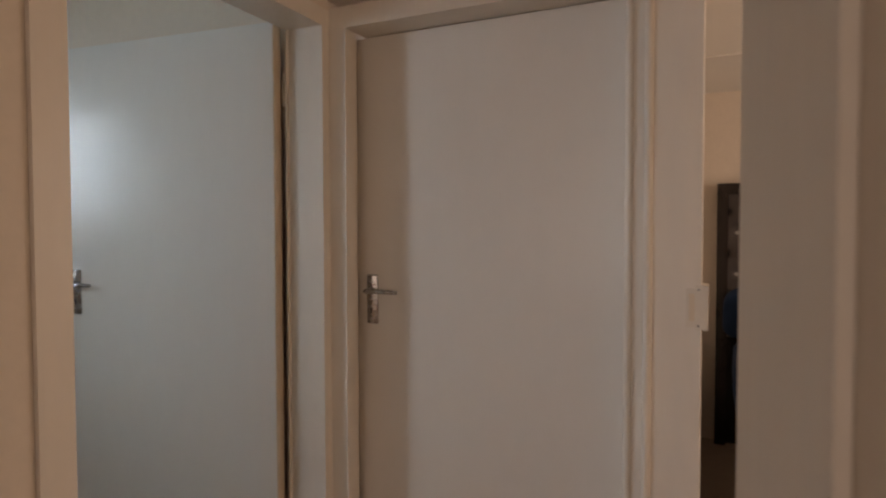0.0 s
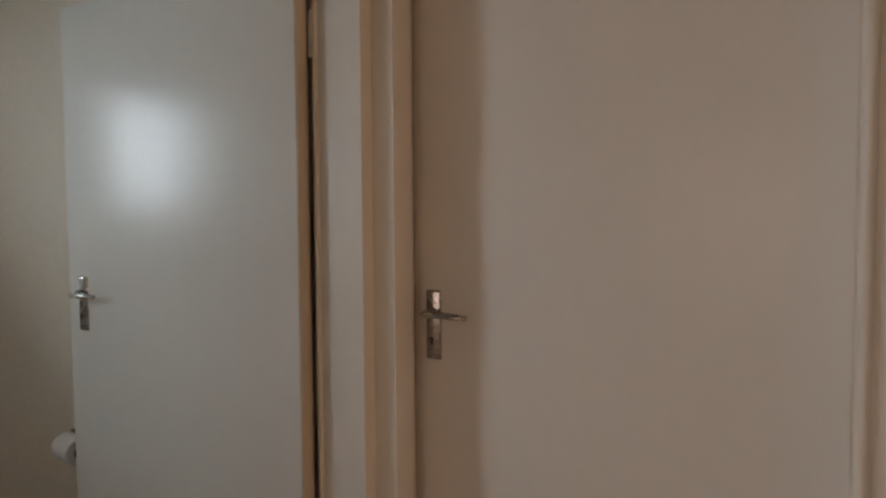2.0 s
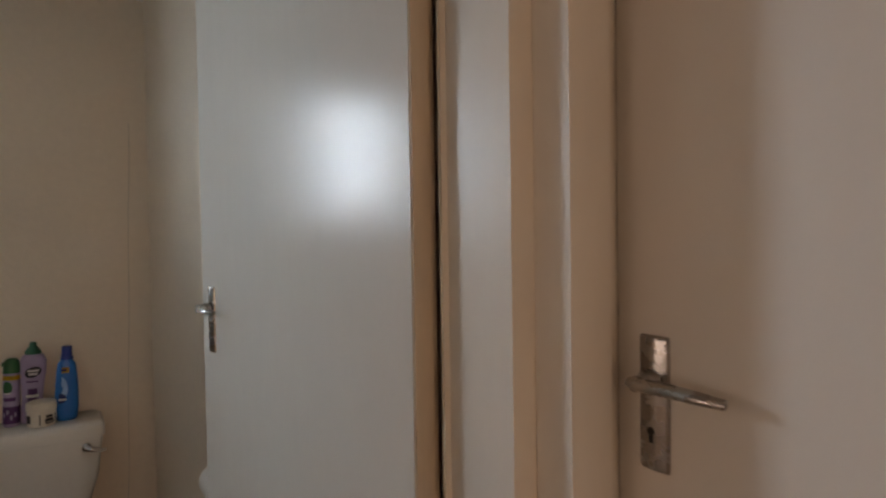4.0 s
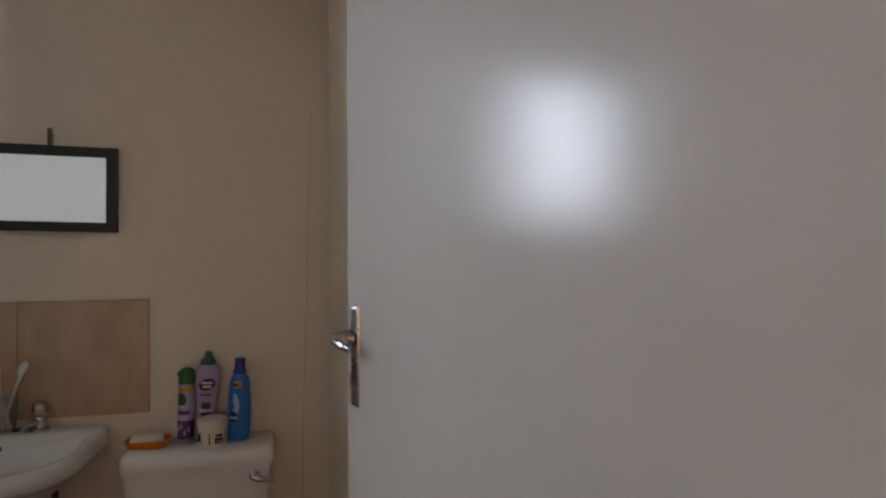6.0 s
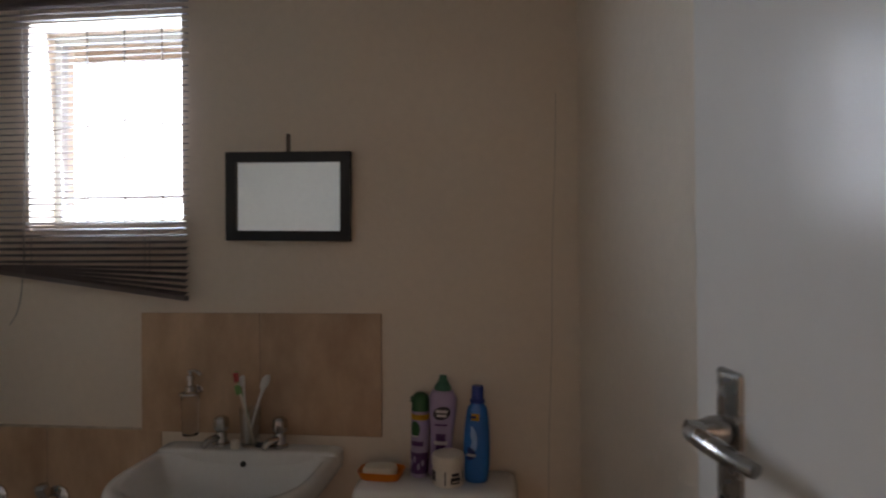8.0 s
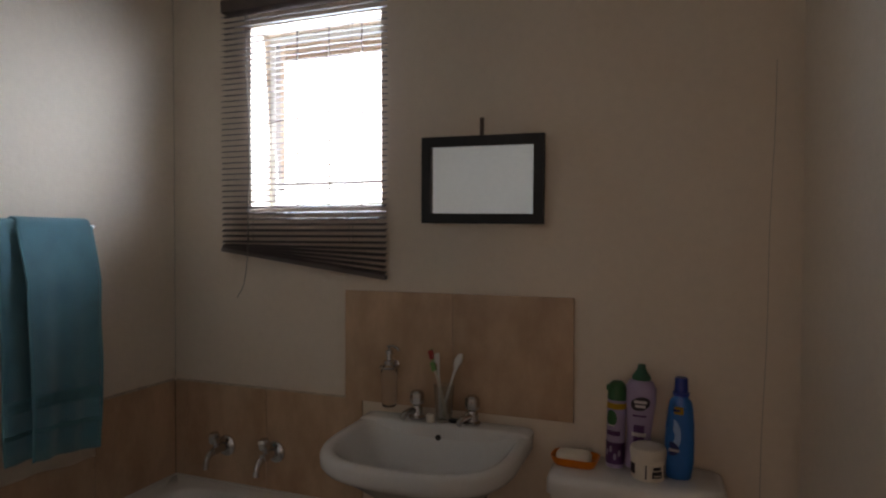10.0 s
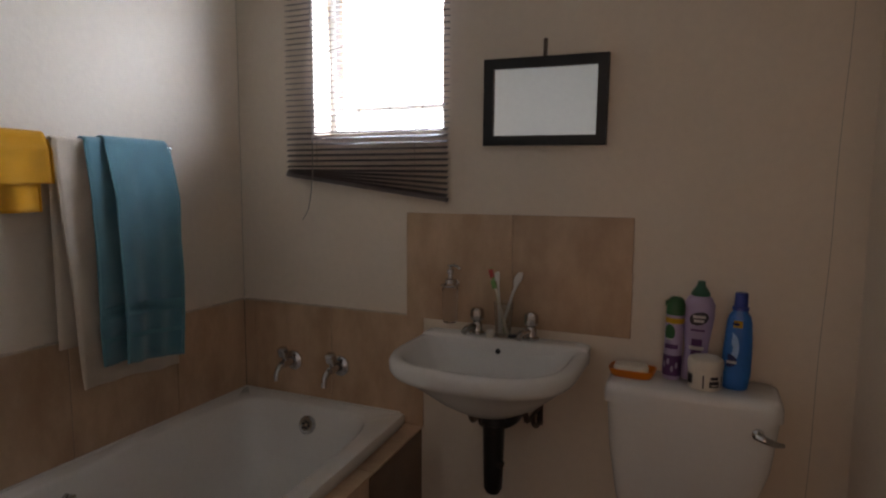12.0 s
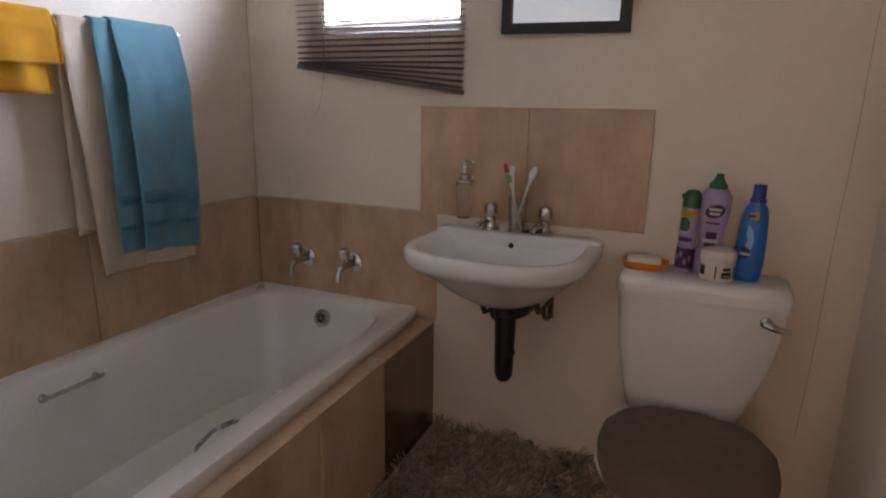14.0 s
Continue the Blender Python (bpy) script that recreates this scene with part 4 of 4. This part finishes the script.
def wrap(rfun, a0, a1, z0, z1, off=0.0008, n=12, m=3):
    """A label patch that follows a bottle: rfun(z) gives its half width and half depth; angles in degrees, -90 faces -y."""
    bm = bmesh.new()
    rows = []
    for j in range(m + 1):
        z = z0 + (z1 - z0) * j / m
        rx, ry = rfun(z)
        rows.append([bm.verts.new(((rx + off) * math.cos(radians(a0 + (a1 - a0) * i / n)), (ry + off) * math.sin(radians(a0 + (a1 - a0) * i / n)), z)) for i in range(n + 1)])
    for a, b in zip(rows, rows[1:]):
        for i in range(n):
            bm.faces.new((a[i], a[i + 1], b[i + 1], b[i]))
    bmesh.ops.solidify(bm, geom=bm.faces[:], thickness=0.0005)
    return bm


def badge(rfun, a, z, wa, hz, off=0.0012, n=28, tilt=0.0):
    """An oval label patch centred at angle a and height z."""
    bm = bmesh.new()

    def at(da, dz):
        rx, ry = rfun(z + dz)
        return ((rx + off) * math.cos(radians(a + da)), (ry + off) * math.sin(radians(a + da)), z + dz)
    c = bm.verts.new(at(0, 0))
    ring = [bm.verts.new(at(wa * math.cos(2 * math.pi * k / n), hz * math.sin(2 * math.pi * k / n) + tilt * math.cos(2 * math.pi * k / n))) for k in range(n)]
    mid = [bm.verts.new(at(0.55 * wa * math.cos(2 * math.pi * k / n), 0.55 * (hz * math.sin(2 * math.pi * k / n) + tilt * math.cos(2 * math.pi * k / n)))) for k in range(n)]
    for k in range(n):
        bm.faces.new((mid[k], ring[k], ring[(k + 1) % n], mid[(k + 1) % n]))
        bm.faces.new((c, mid[k], mid[(k + 1) % n]))
    return bm


def profile(points):
    zs = [p[0] for p in points]
    return lambda z: (float(np.interp(z, zs, [p[1] for p in points])), float(np.interp(z, zs, [p[2] for p in points])))


def bottle(bm, points, e=2.3, n=36, sub=3):
    f = profile(points)
    zs = []
    for (a, b) in zip(points, points[1:]):
        zs += [a[0] + (b[0] - a[0]) * k / sub for k in range(sub)]
    zs.append(points[-1][0])
    return rings(bm, [oval(0, 0, z, f(z)[0], f(z)[1], e, n) for z in zs])


# air freshener can
can = standing("air_freshener_can", "purple air freshener can with a dark green cap", "aerosol can", 0.130, -0.088, 1.5, 0)
pc = [(0, 0.024, 0.024), (0.004, 0.0262, 0.0262), (0.19, 0.0262, 0.0262), (0.202, 0.022, 0.022), (0.204, 0.021, 0.021)]
fc = profile(pc)
part("can_body", bottle(bmesh.new(), pc, 2.0, 32, 1), LILAC, can)
part("can_label", wrap(fc, -200, 20, 0.012, 0.075, m=2), PURPLE, can, "dark purple printed label")
part("yellow_band", wrap(fc, -270, 89, 0.172, 0.189, m=1, n=24), AMBER, can, "yellow band under the cap")
part("logo_badge", badge(fc, -118, 0.145, 36, 0.024), GREEN, can, "dark green round badge")
part("print_bar", wrap(fc, -150, -60, 0.095, 0.109, 0.001, m=1), PURPLE, can)
part("print_bar", wrap(fc, -140, -95, 0.122, 0.126, 0.0014, m=1), WHITEP, can)
for k in range(4):
    part("print_flower", badge(fc, -140 + 26 * k, 0.045 + 0.012 * math.sin(k * 2.1), 9, 0.010, 0.0016), LILAC, can)
bm = bmesh.new()
lathe(bm, (0, 0, 0.197), [(0, 0.0268), (0.03, 0.0262), (0.044, 0.0225), (0.052, 0.014), (0.054, 0.002)], 30)
box(bm, -0.030, -0.018, -0.008, 0.008, 0.222, 0.236)
part("cap", bm, GREEN, can, "dark green plastic cap")

# lilac cream cleaner bottle
lb = standing("cleaner_bottle", "lilac plastic cream cleaner bottle with a green cap", "cleaning bottle", 0.193, -0.075, 2.0, 0)
pl = [(0, 0.034, 0.022), (0.006, 0.038, 0.025), (0.05, 0.0365, 0.0245), (0.10, 0.033, 0.023), (0.15, 0.0375, 0.0245), (0.20, 0.043, 0.026), (0.243, 0.043, 0.0255), (0.264, 0.033, 0.021), (0.272, 0.018, 0.017), (0.278, 0.016, 0.016)]
fl = profile(pl)
part("bottle_body", bottle(bmesh.new(), pl, 2.5, 40, 4), LILAC, lb)
part("label_panel", wrap(fl, -150, -35, 0.055, 0.135, 0.001, n=18, m=6), PURPLE, lb, "purple printed label")
part("brand_badge", badge(fl, -88, 0.200, 36, 0.021, 0.0022, tilt=0.005), INK, lb, "dark oval badge with white marks")
for k, (z, w) in enumerate(((0.206, 22), (0.193, 18))):
    part("badge_mark", wrap(fl, -88 - w, -88 + w, z - 0.0042, z + 0.0042, 0.0034, m=1), WHITEP, lb)
part("print_bar", wrap(fl, -118, -62, 0.160, 0.166, 0.0016, m=1), PURPLE, lb)
part("print_bar", wrap(fl, -125, -55, 0.100, 0.112, 0.0018, m=1), WHITEP, lb)
part("print_bar", wrap(fl, -115, -65, 0.078, 0.084, 0.0018, m=1), LILAC, lb)
bm = bmesh.new()
lathe(bm, (0, 0, 0.269), [(0, 0.0255), (0.004, 0.0268), (0.010, 0.0258), (0.024, 0.0165), (0.033, 0.0115), (0.045, 0.0105), (0.047, 0.002)], 28)
part("cap", bm, TEALCAP, lb, "green snap cap")

# blue household cleaner bottle
bb = standing("detergent_bottle", "blue plastic detergent bottle with a dark blue cap", "cleaning bottle", 0.303, -0.115, 1.4, 0)
pb = [(0, 0.028, 0.020), (0.005, 0.032, 0.023), (0.05, 0.037, 0.024), (0.11, 0.0365, 0.024), (0.16, 0.0345, 0.023), (0.205, 0.031, 0.021), (0.226, 0.027, 0.019), (0.238, 0.0195, 0.017), (0.248, 0.016, 0.016)]
fb_ = profile(pb)
part("bottle_body", bottle(bmesh.new(), pb, 2.4, 40, 3), BLUE, bb)
part("label_panel", badge(fb_, -122, 0.128, 36, 0.048, 0.001), LBLUE, bb, "pale blue splash print")
part("label_panel", badge(fb_, -122, 0.090, 30, 0.020, 0.0016), NAVY, bb)
part("print_bar", wrap(fb_, -132, -92, 0.082, 0.090, 0.0020, m=1), WHITEP, bb)
part("yellow_patch", wrap(fb_, -150, -78, 0.192, 0.213, 0.001, m=2), AMBER, bb, "orange-yellow print patch")
part("print_bar", wrap(fb_, -125, -92, 0.199, 0.206, 0.0018, m=1), NAVY, bb)
bm = bmesh.new()
lathe(bm, (0, 0, 0.243), [(0, 0.0205), (0.004, 0.021), (0.010, 0.0205), (0.011, 0.0172), (0.050, 0.0160), (0.053, 0.014), (0.0535, 0.002)], 30)
part("cap", bm, DBLUE, bb, "dark blue screw cap")

lb.scale, bb.scale = (1, 1, 0.955), (1.06, 1.06, 0.945)

# cosmetic jar
jar = standing("cream_jar", "pale plastic cosmetic cream jar with dark print", "jar", 0.224, -0.142, 0, 0)
pj = [(0, 0.040, 0.040), (0.004, 0.0435, 0.0435), (0.062, 0.0435, 0.0435), (0.068, 0.041, 0.041)]
fj = profile(pj)
part("jar_body", bottle(bmesh.new(), pj, 2.0, 40, 1), JARP, jar)
bm = bmesh.new()
lathe(bm, (0, 0, 0.064), [(0, 0.0445), (0.003, 0.0455), (0.024, 0.0455), (0.032, 0.043), (0.036, 0.036), (0.037, 0.002)], 40)
part("lid", bm, JARP, jar, "pale screw lid")
for a0, a1, z0, z1 in ((-165, -135, 0.018, 0.050), (-98, -93, 0.010, 0.052), (-72, -44, 0.038, 0.048), (-76, -40, 0.014, 0.034), (-30, -22, 0.012, 0.05)):
    part("print_bar", wrap(fj, a0, a1, z0, z1, 0.0008, n=5, m=1), INK, jar)
part("print_bar", wrap(fj, -70, -46, 0.019, 0.023, 0.0016, n=5, m=1), JARP, jar)

jar.scale = (1.07, 1.07, 0.90)

# soap in an orange dish
dish = standing("soap_dish", "orange plastic soap dish on the cistern", "soap dish", 0.020, -0.115, 0, -4)
bm = bmesh.new()
rings(bm, [oval(0, 0, z, a, b, 4, 40) for z, a, b in ((0, 0.056, 0.036), (0.003, 0.060, 0.040), (0.018, 0.067, 0.046), (0.026, 0.069, 0.048), (0.026, 0.066, 0.045), (0.016, 0.062, 0.042), (0.008, 0.055, 0.036), (0.0075, 0.01, 0.008))])
part("dish", bm, ORANGE, dish)
soap = standing("soap_bar", "cream bar of soap in the orange dish", "soap", 0.016, -0.115, 0, 3)
soap.matrix_world = soap.matrix_world @ Matrix.Translation((0, 0, 0.008))
bm = bmesh.new()
rings(bm, [oval(0, 0, z, a, b, 3.4, 36) for z, a, b in ((0, 0.044, 0.026), (0.005, 0.050, 0.031), (0.018, 0.052, 0.033), (0.027, 0.047, 0.029), (0.030, 0.036, 0.02), (0.0302, 0.005, 0.004))])
part("bar", bm, CREAMP, soap)

# ---------------------------------------------------------------- towels on a rail
rail_t = thing("towel_rail", "chrome towel rail on the wall above the bath", "towel rail", (-1.601, -0.85, 1.486))
bm = bmesh.new()
tube(bm, [(-1.532, -0.424, 1.486), (-1.532, -0.85, 1.486), (-1.532, -1.32, 1.486)], 0.0075, 14)
part("rail", bm, CHROME, rail_t)
for y in (-0.430, -1.314):
    bm = bmesh.new()
    tube(bm, [(-1.600, y, 1.486), (-1.56, y, 1.486), (-1.525, y, 1.486)], 0.008, 12)
    lathe(bm, (-1.600, y, 1.486), [(0, 0.020), (0.004, 0.020), (0.009, 0.013)], 18, (1, 0, 0))
    part("post", bm, CHROME, rail_t)
settle(rail_t)


def towel(label, mat, y0, y1, front, back, r, th, skew=0.0, seed=0, flare=0.0, band=None, folds=2.2, lift=0.0, slide=0.0):
    """A towel over the rail at (-1.532, 1.486): hangs 'front' metres towards the room and 'back' behind; skew tilts its lower edge."""
    t = thing("towel", label, "towel", (-1.532, (y0 + y1) / 2, 1.486), group="towels on the rail")
    cxr, czr = -1.532, 1.486
    nz, ny = 16, 26

    def sheet(rr):
        loops = []
        for j in range(ny + 1):
            v = j / ny
            y = y0 + (y1 - y0) * v
            path = []
            for i in range(nz + 1):
                s = i / nz
                path.append(("b", s, cxr - rr, czr - back * (1 - s)))
            for k in range(1, 8):
                a = math.pi - math.pi * k / 8
                path.append(("t", 0, cxr + rr * math.cos(a), czr + rr * math.sin(a)))
            for i in range(nz + 1):
                s = i / nz
                path.append(("f", s, cxr + rr, czr - (front + skew * (v - 0.5)) * s))
            row = []
            for kind, s, x, z in path:
                wob = 0.0
                yy = y
                if kind == "f":
                    wob = s * (0.011 * math.sin(folds * math.pi * v * 2 + seed) + 0.006 * math.sin(5.1 * math.pi * v + 2 * seed)) + 0.004 * noise.noise(Vector((y * 9, z * 7, seed)))
                    yy = y + flare * s * (v - 0.5) + slide * s + 0.006 * s * math.sin(3 * z * 4 + seed)
                elif kind == "b":
                    x = max(x, -1.588 + th)
                row.append(Vector((x + wob + (lift * min(1, s * 4) if kind == "f" else 0), yy, z)))
            loops.append(row)
        return loops
    outer = sheet(r + th / 2)
    inner = sheet(r - th / 2)
    bm = bmesh.new()
    rings(bm, [o + list(reversed(i)) for o, i in zip(outer, inner)])
    cloth = part("cloth", bm, mat, t, auto=180)
    if band:
        for (s0, s1, bmat) in band:
            b2 = bmesh.new()
            rows = []
            for o in outer:
                fr_ = o[-(nz + 1):]
                row = []
                for s in (s0, (s0 + s1) / 2, s1):
                    k = s * nz
                    i = min(int(k), nz - 1)
                    p = fr_[i].lerp(fr_[i + 1], k - i)
                    row.append(p + Vector((0.0016, 0, 0)))
                rows.append([b2.verts.new(p) for p in row])
            for a, b in zip(rows, rows[1:]):
                for k in range(2):
                    b2.faces.new((a[k], a[k + 1], b[k + 1], b[k]))
            bmesh.ops.solidify(b2, geom=b2.faces[:], thickness=0.0012)
            part("woven_band", b2, bmat, t, "flat woven border", auto=180)
    # stitched hems along the sides of the front
    for o, off in ((outer[0], -0.0015), (outer[-1], 0.0015)):
        hb = bmesh.new()
        tube(hb, [p + Vector((0, off, 0)) for p in o[-(nz + 1):]], 0.0035, 6)
        part("hem", hb, TEALBAND if mat == TEAL else mat, t)
    return settle(t)


towel("cream terry bath towel hanging behind a teal one", CREAMT, -0.850, -0.445, 0.758, 0.62, 0.0105, 0.004, 0.015, 1.3, -0.05, folds=1.2, slide=0.03)
towel("teal terry hand towel with woven bands over the rail", TEAL, -0.756, -0.456, 0.690, 0.60, 0.0165, 0.006, 0.0, 0.4, -0.02, ((0.735, 0.790, TEALBAND), (0.875, 0.895, TEALBAND)), folds=0.9, lift=0.020)
towel("teal terry towel's folded upper half over the rail", TEAL, -0.694, -0.456, 0.705, 0.30, 0.0232, 0.006, 0.02, 2.2, -0.03, ((0.72, 0.775, TEALBAND), (0.86, 0.88, TEALBAND)), folds=0.8, lift=0.042)
towel("yellow terry hand towel folded over the rail", YELLOW, -1.180, -0.895, 0.205, 0.16, 0.0135, 0.006, 0.0, 0.9, 0.02, folds=1.5)
towel("yellow terry face cloth lying over the yellow towel", YELLOW, -1.200, -0.875, 0.130, 0.11, 0.0200, 0.006, -0.01, 2.4, 0.02, folds=1.4, lift=0.012)

# ---------------------------------------------------------------- toilet roll
roll = thing("toilet_roll_holder", "toilet paper roll on a dark wall holder", "toilet roll", (0.70, -1.06, 0.81))
bm = bmesh.new()
lathe(bm, (0.628, -1.218, 0.815), [(0, 0.020), (0.0, 0.041), (0.001, 0.042), (0.099, 0.042), (0.100, 0.041), (0.100, 0.020)], 32, (0, 1, 0))
part("paper_roll", bm, PAPER, roll)
bm = bmesh.new()
lathe(bm, (0.628, -1.222, 0.815), [(0, 0.010), (0, 0.020), (0.004, 0.021), (0.108, 0.020)], 24, (0, 1, 0))
part("core", bm, CARD, roll, "brown cardboard core")
bm = bmesh.new()
box(bm, 0.640, 0.692, -1.205, -1.125, 0.857, 0.862)
box(bm, 0.686, 0.692, -1.205, -1.125, 0.800, 0.862)
part("bracket", bevel(bm, 0.003, 1), CARD, roll, "dark holder plate")
settle(roll)

# ---------------------------------------------------------------- shaggy rug
rug = tagged(part("bath_rug", boxes((-0.715, 0.02, -1.04, -0.028, 0.001, 0.014), w=0.006), SHAG, None), "grey-brown shaggy bath rug round the toilet", "rug")
verts, faces = [], []
rng = random.Random(5)
for k in range(12500):
    x, y = rng.uniform(-0.712, 0.018), rng.uniform(-1.03, -0.026)
    # strands lean in tufts, each with its own scatter
    a = 5.0 * noise.noise(Vector((x * 11, y * 11, 2.0))) + rng.gauss(0, 0.8)
    ln = rng.uniform(0.036, 0.075)
    lean = 0.55 + 0.5 * noise.noise(Vector((x * 16, y * 16, 7.0))) + rng.uniform(-0.2, 0.35)
    curl = rng.uniform(-1.6, 1.6)
    w = rng.uniform(0.0022, 0.0046)
    px, py, pz = x, y, 0.012
    b0 = len(verts)
    for q in range(5):
        t = q / 4
        dx, dy = math.cos(a + curl * t), math.sin(a + curl * t)
        ww = w * (1 - 0.45 * t)
        verts += [(px - dy * ww, py + dx * ww, pz), (px + dy * ww, py - dx * ww, pz)]
        up = math.cos(lean + 1.1 * t)
        px, py, pz = px + dx * ln / 4 * math.sin(lean + 1.1 * t), py + dy * ln / 4 * math.sin(lean + 1.1 * t), max(0.014, pz + ln / 4 * up)
    faces += [(b0 + 2 * q, b0 + 2 * q + 1, b0 + 2 * q + 3, b0 + 2 * q + 2) for q in range(4)]
me = bpy.data.meshes.new("shag")
me.from_pydata(verts, [], faces)
me.materials.append(SHAG)
shag = new("shag", me)
shag.parent = rug
tagged(shag, "long curled grey-brown strands", kind="stuff")

# ---------------------------------------------------------------- lock keeper on the bedroom frame
keeper = thing("lock_keeper", "cream painted rim lock keeper screwed to the bedroom door frame", "lock keeper", (0.775, -3.30, 1.305))
part("keeper_box", boxes((0.724, 0.780, -3.318, -3.292, 1.262, 1.364), w=0.006, segs=3), BONE, keeper)
part("keeper_plate", boxes((0.7265, 0.7305, -3.292, -3.272, 1.268, 1.356), w=0.001), BONE, keeper)
# no recess is cut: a tan strip stands in for the slot's shade
part("bolt_slot", boxes((0.7250, 0.7268, -3.290, -3.278, 1.282, 1.344)), EDGEP, keeper)
for z in (1.272, 1.354):
    bm = bmesh.new()
    lathe(bm, (0.7245, -3.298, z), [(0, 0.0035), (0.0014, 0.003)], 10, (-1, 0, 0))
    part("screw", bm, SCREW, keeper)
settle(keeper)

# ---------------------------------------------------------------- bedroom: bed seen through the doorway
bed = thing("bed", "double bed with a tall charcoal buttoned headboard", "bed", (HX - 1.0, -4.25, 0.0))
HB0, HB1 = -5.10, -3.32
hb = bmesh.new()
box(hb, HX + 0.03, HX + 0.075, HB0, HB1, 0.0, 1.80)
for d in ((HX - 0.03, HX + 0.03, HB0, HB1, 1.725, 1.80), (HX - 0.03, HX + 0.03, HB1 - 0.07, HB1, 0.0, 1.725), (HX - 0.03, HX + 0.03, HB0, HB0 + 0.07, 0.0, 1.725)):
    box(hb, *d)
part("headboard_frame", bevel(hb, 0.012, 3), BEDWOOD, bed, "black-brown wooden headboard frame")
PY, PZ = 0.140, 0.141
hpts = []
ny, nz = 120, 70
rows = []
bm = bmesh.new()
for j in range(nz + 1):
    z = 0.75 + 0.975 * j / nz
    row = []
    for i in range(ny + 1):
        y = (HB0 + 0.07) + (HB1 - HB0 - 0.14) * i / ny
        a, b = (y + 3.655) / PY, (z - 1.605) / (2 * PZ)
        dist = min(math.hypot((a - round(a)) * PY, (b - round(b)) * 2 * PZ), math.hypot((a - 0.5 - round(a - 0.5)) * PY, (b - 0.5 - round(b - 0.5)) * 2 * PZ))
        row.append(bm.verts.new((HX - 0.012 + 0.035 * math.exp(-(dist / 0.022) ** 2) - 0.012 * min(1, dist / 0.06), y, z)))
    rows.append(row)
for a, b in zip(rows, rows[1:]):
    for i in range(ny):
        bm.faces.new((a[i], a[i + 1], b[i + 1], b[i]))
pad = part("tufted_panel", bm, TUFT, bed, "charcoal velvet buttoned panel", auto=180)
stud = None
for j in range(-6, 1):
    for i in range(-12, 3):
        y = -3.655 + (i + 0.5 * (j % 2)) * PY
        z = 1.605 + j * PZ
        if not (HB0 + 0.1 < y < HB1 - 0.1) or z < 0.95:
            continue
        if stud is None:
            b2 = bmesh.new()
            lathe(b2, (0, 0, 0), [(0, 0.011), (0.003, 0.015), (0.009, 0.012), (0.014, 0.006), (0.0145, 0.001)], 8, (-1, 0, 0))
            ob = part("crystal_button", b2, GEM, pad, flat=True)
            stud = ob.data
        else:
            ob = new("crystal_button", stud)
            ob.parent = pad
        ob.matrix_basis = Matrix.Translation((HX + 0.014, y, z))
part("mattress_base", boxes((HX - 1.72, HX - 0.03, HB0 + 0.14, HB1 - 0.30, 0.0, 0.62), w=0.03, segs=3), BEDWOOD, bed, "dark bed base")
settle(bed)


def soft_slab(name, label, category, mat, x0, x1, y0, y1, z0, z1, puff=0.02, seed=0, parent=None, e=5.0):
    bm = bmesh.new()
    loops = []
    for f, k in ((0, 0.97), (0.25, 1.0), (0.6, 1.0), (0.85, 0.98), (0.97, 0.93), (1.0, 0.8), (1.02, 0.5), (1.03, 0.02)):
        ring = oval((x0 + x1) / 2, (y0 + y1) / 2, z0 + (z1 - z0) * f, (x1 - x0) / 2 * k, (y1 - y0) / 2 * k, e, 64)
        loops.append([p + Vector((1, 1, 0.8)) * puff * noise.noise(p * 3.5 + Vector((seed, 0, 0))) for p in ring])
    rings(bm, loops)
    ob = part(name, bm, mat, parent, label, auto=180)
    return tagged(ob, label, category)


soft_slab("duvet", "dark navy duvet spread over the bed", "bedding", DUVET, HX - 1.20, HX - 0.04, HB0 + 0.08, HB1 - 0.10, 0.30, 0.80, 0.03, 1)
soft_slab("throw_blanket", "rust brown throw draped across the bed", "blanket", RUST, HX - 1.46, HX - 0.92, HB0 + 0.06, HB1 - 0.12, 0.20, 0.825, 0.025, 4)
soft_slab("quilt", "folded dark navy quilt over the foot of the bed", "quilt", DUVET, HX - 1.80, HX - 1.27, HB0 + 0.08, HB1 - 0.26, 0.10, 0.80, 0.03, 6, e=4.0)
for k, y in enumerate((-3.70, -4.42)):
    pm = soft_slab("pillow", "dark navy-teal pillow leaning on the headboard", "pillow", DUVET, -0.34, 0.34, -0.175, 0.175, -0.06, 0.07, 0.012, k, e=5.0)
    pm.matrix_world = Matrix.Translation((HX - 0.13, y, 0.93)) @ Matrix.Rotation(radians(90), 4, "Z") @ Matrix.Rotation(radians(68), 4, "X")
    tagged(pm, group="pillows on the bed")
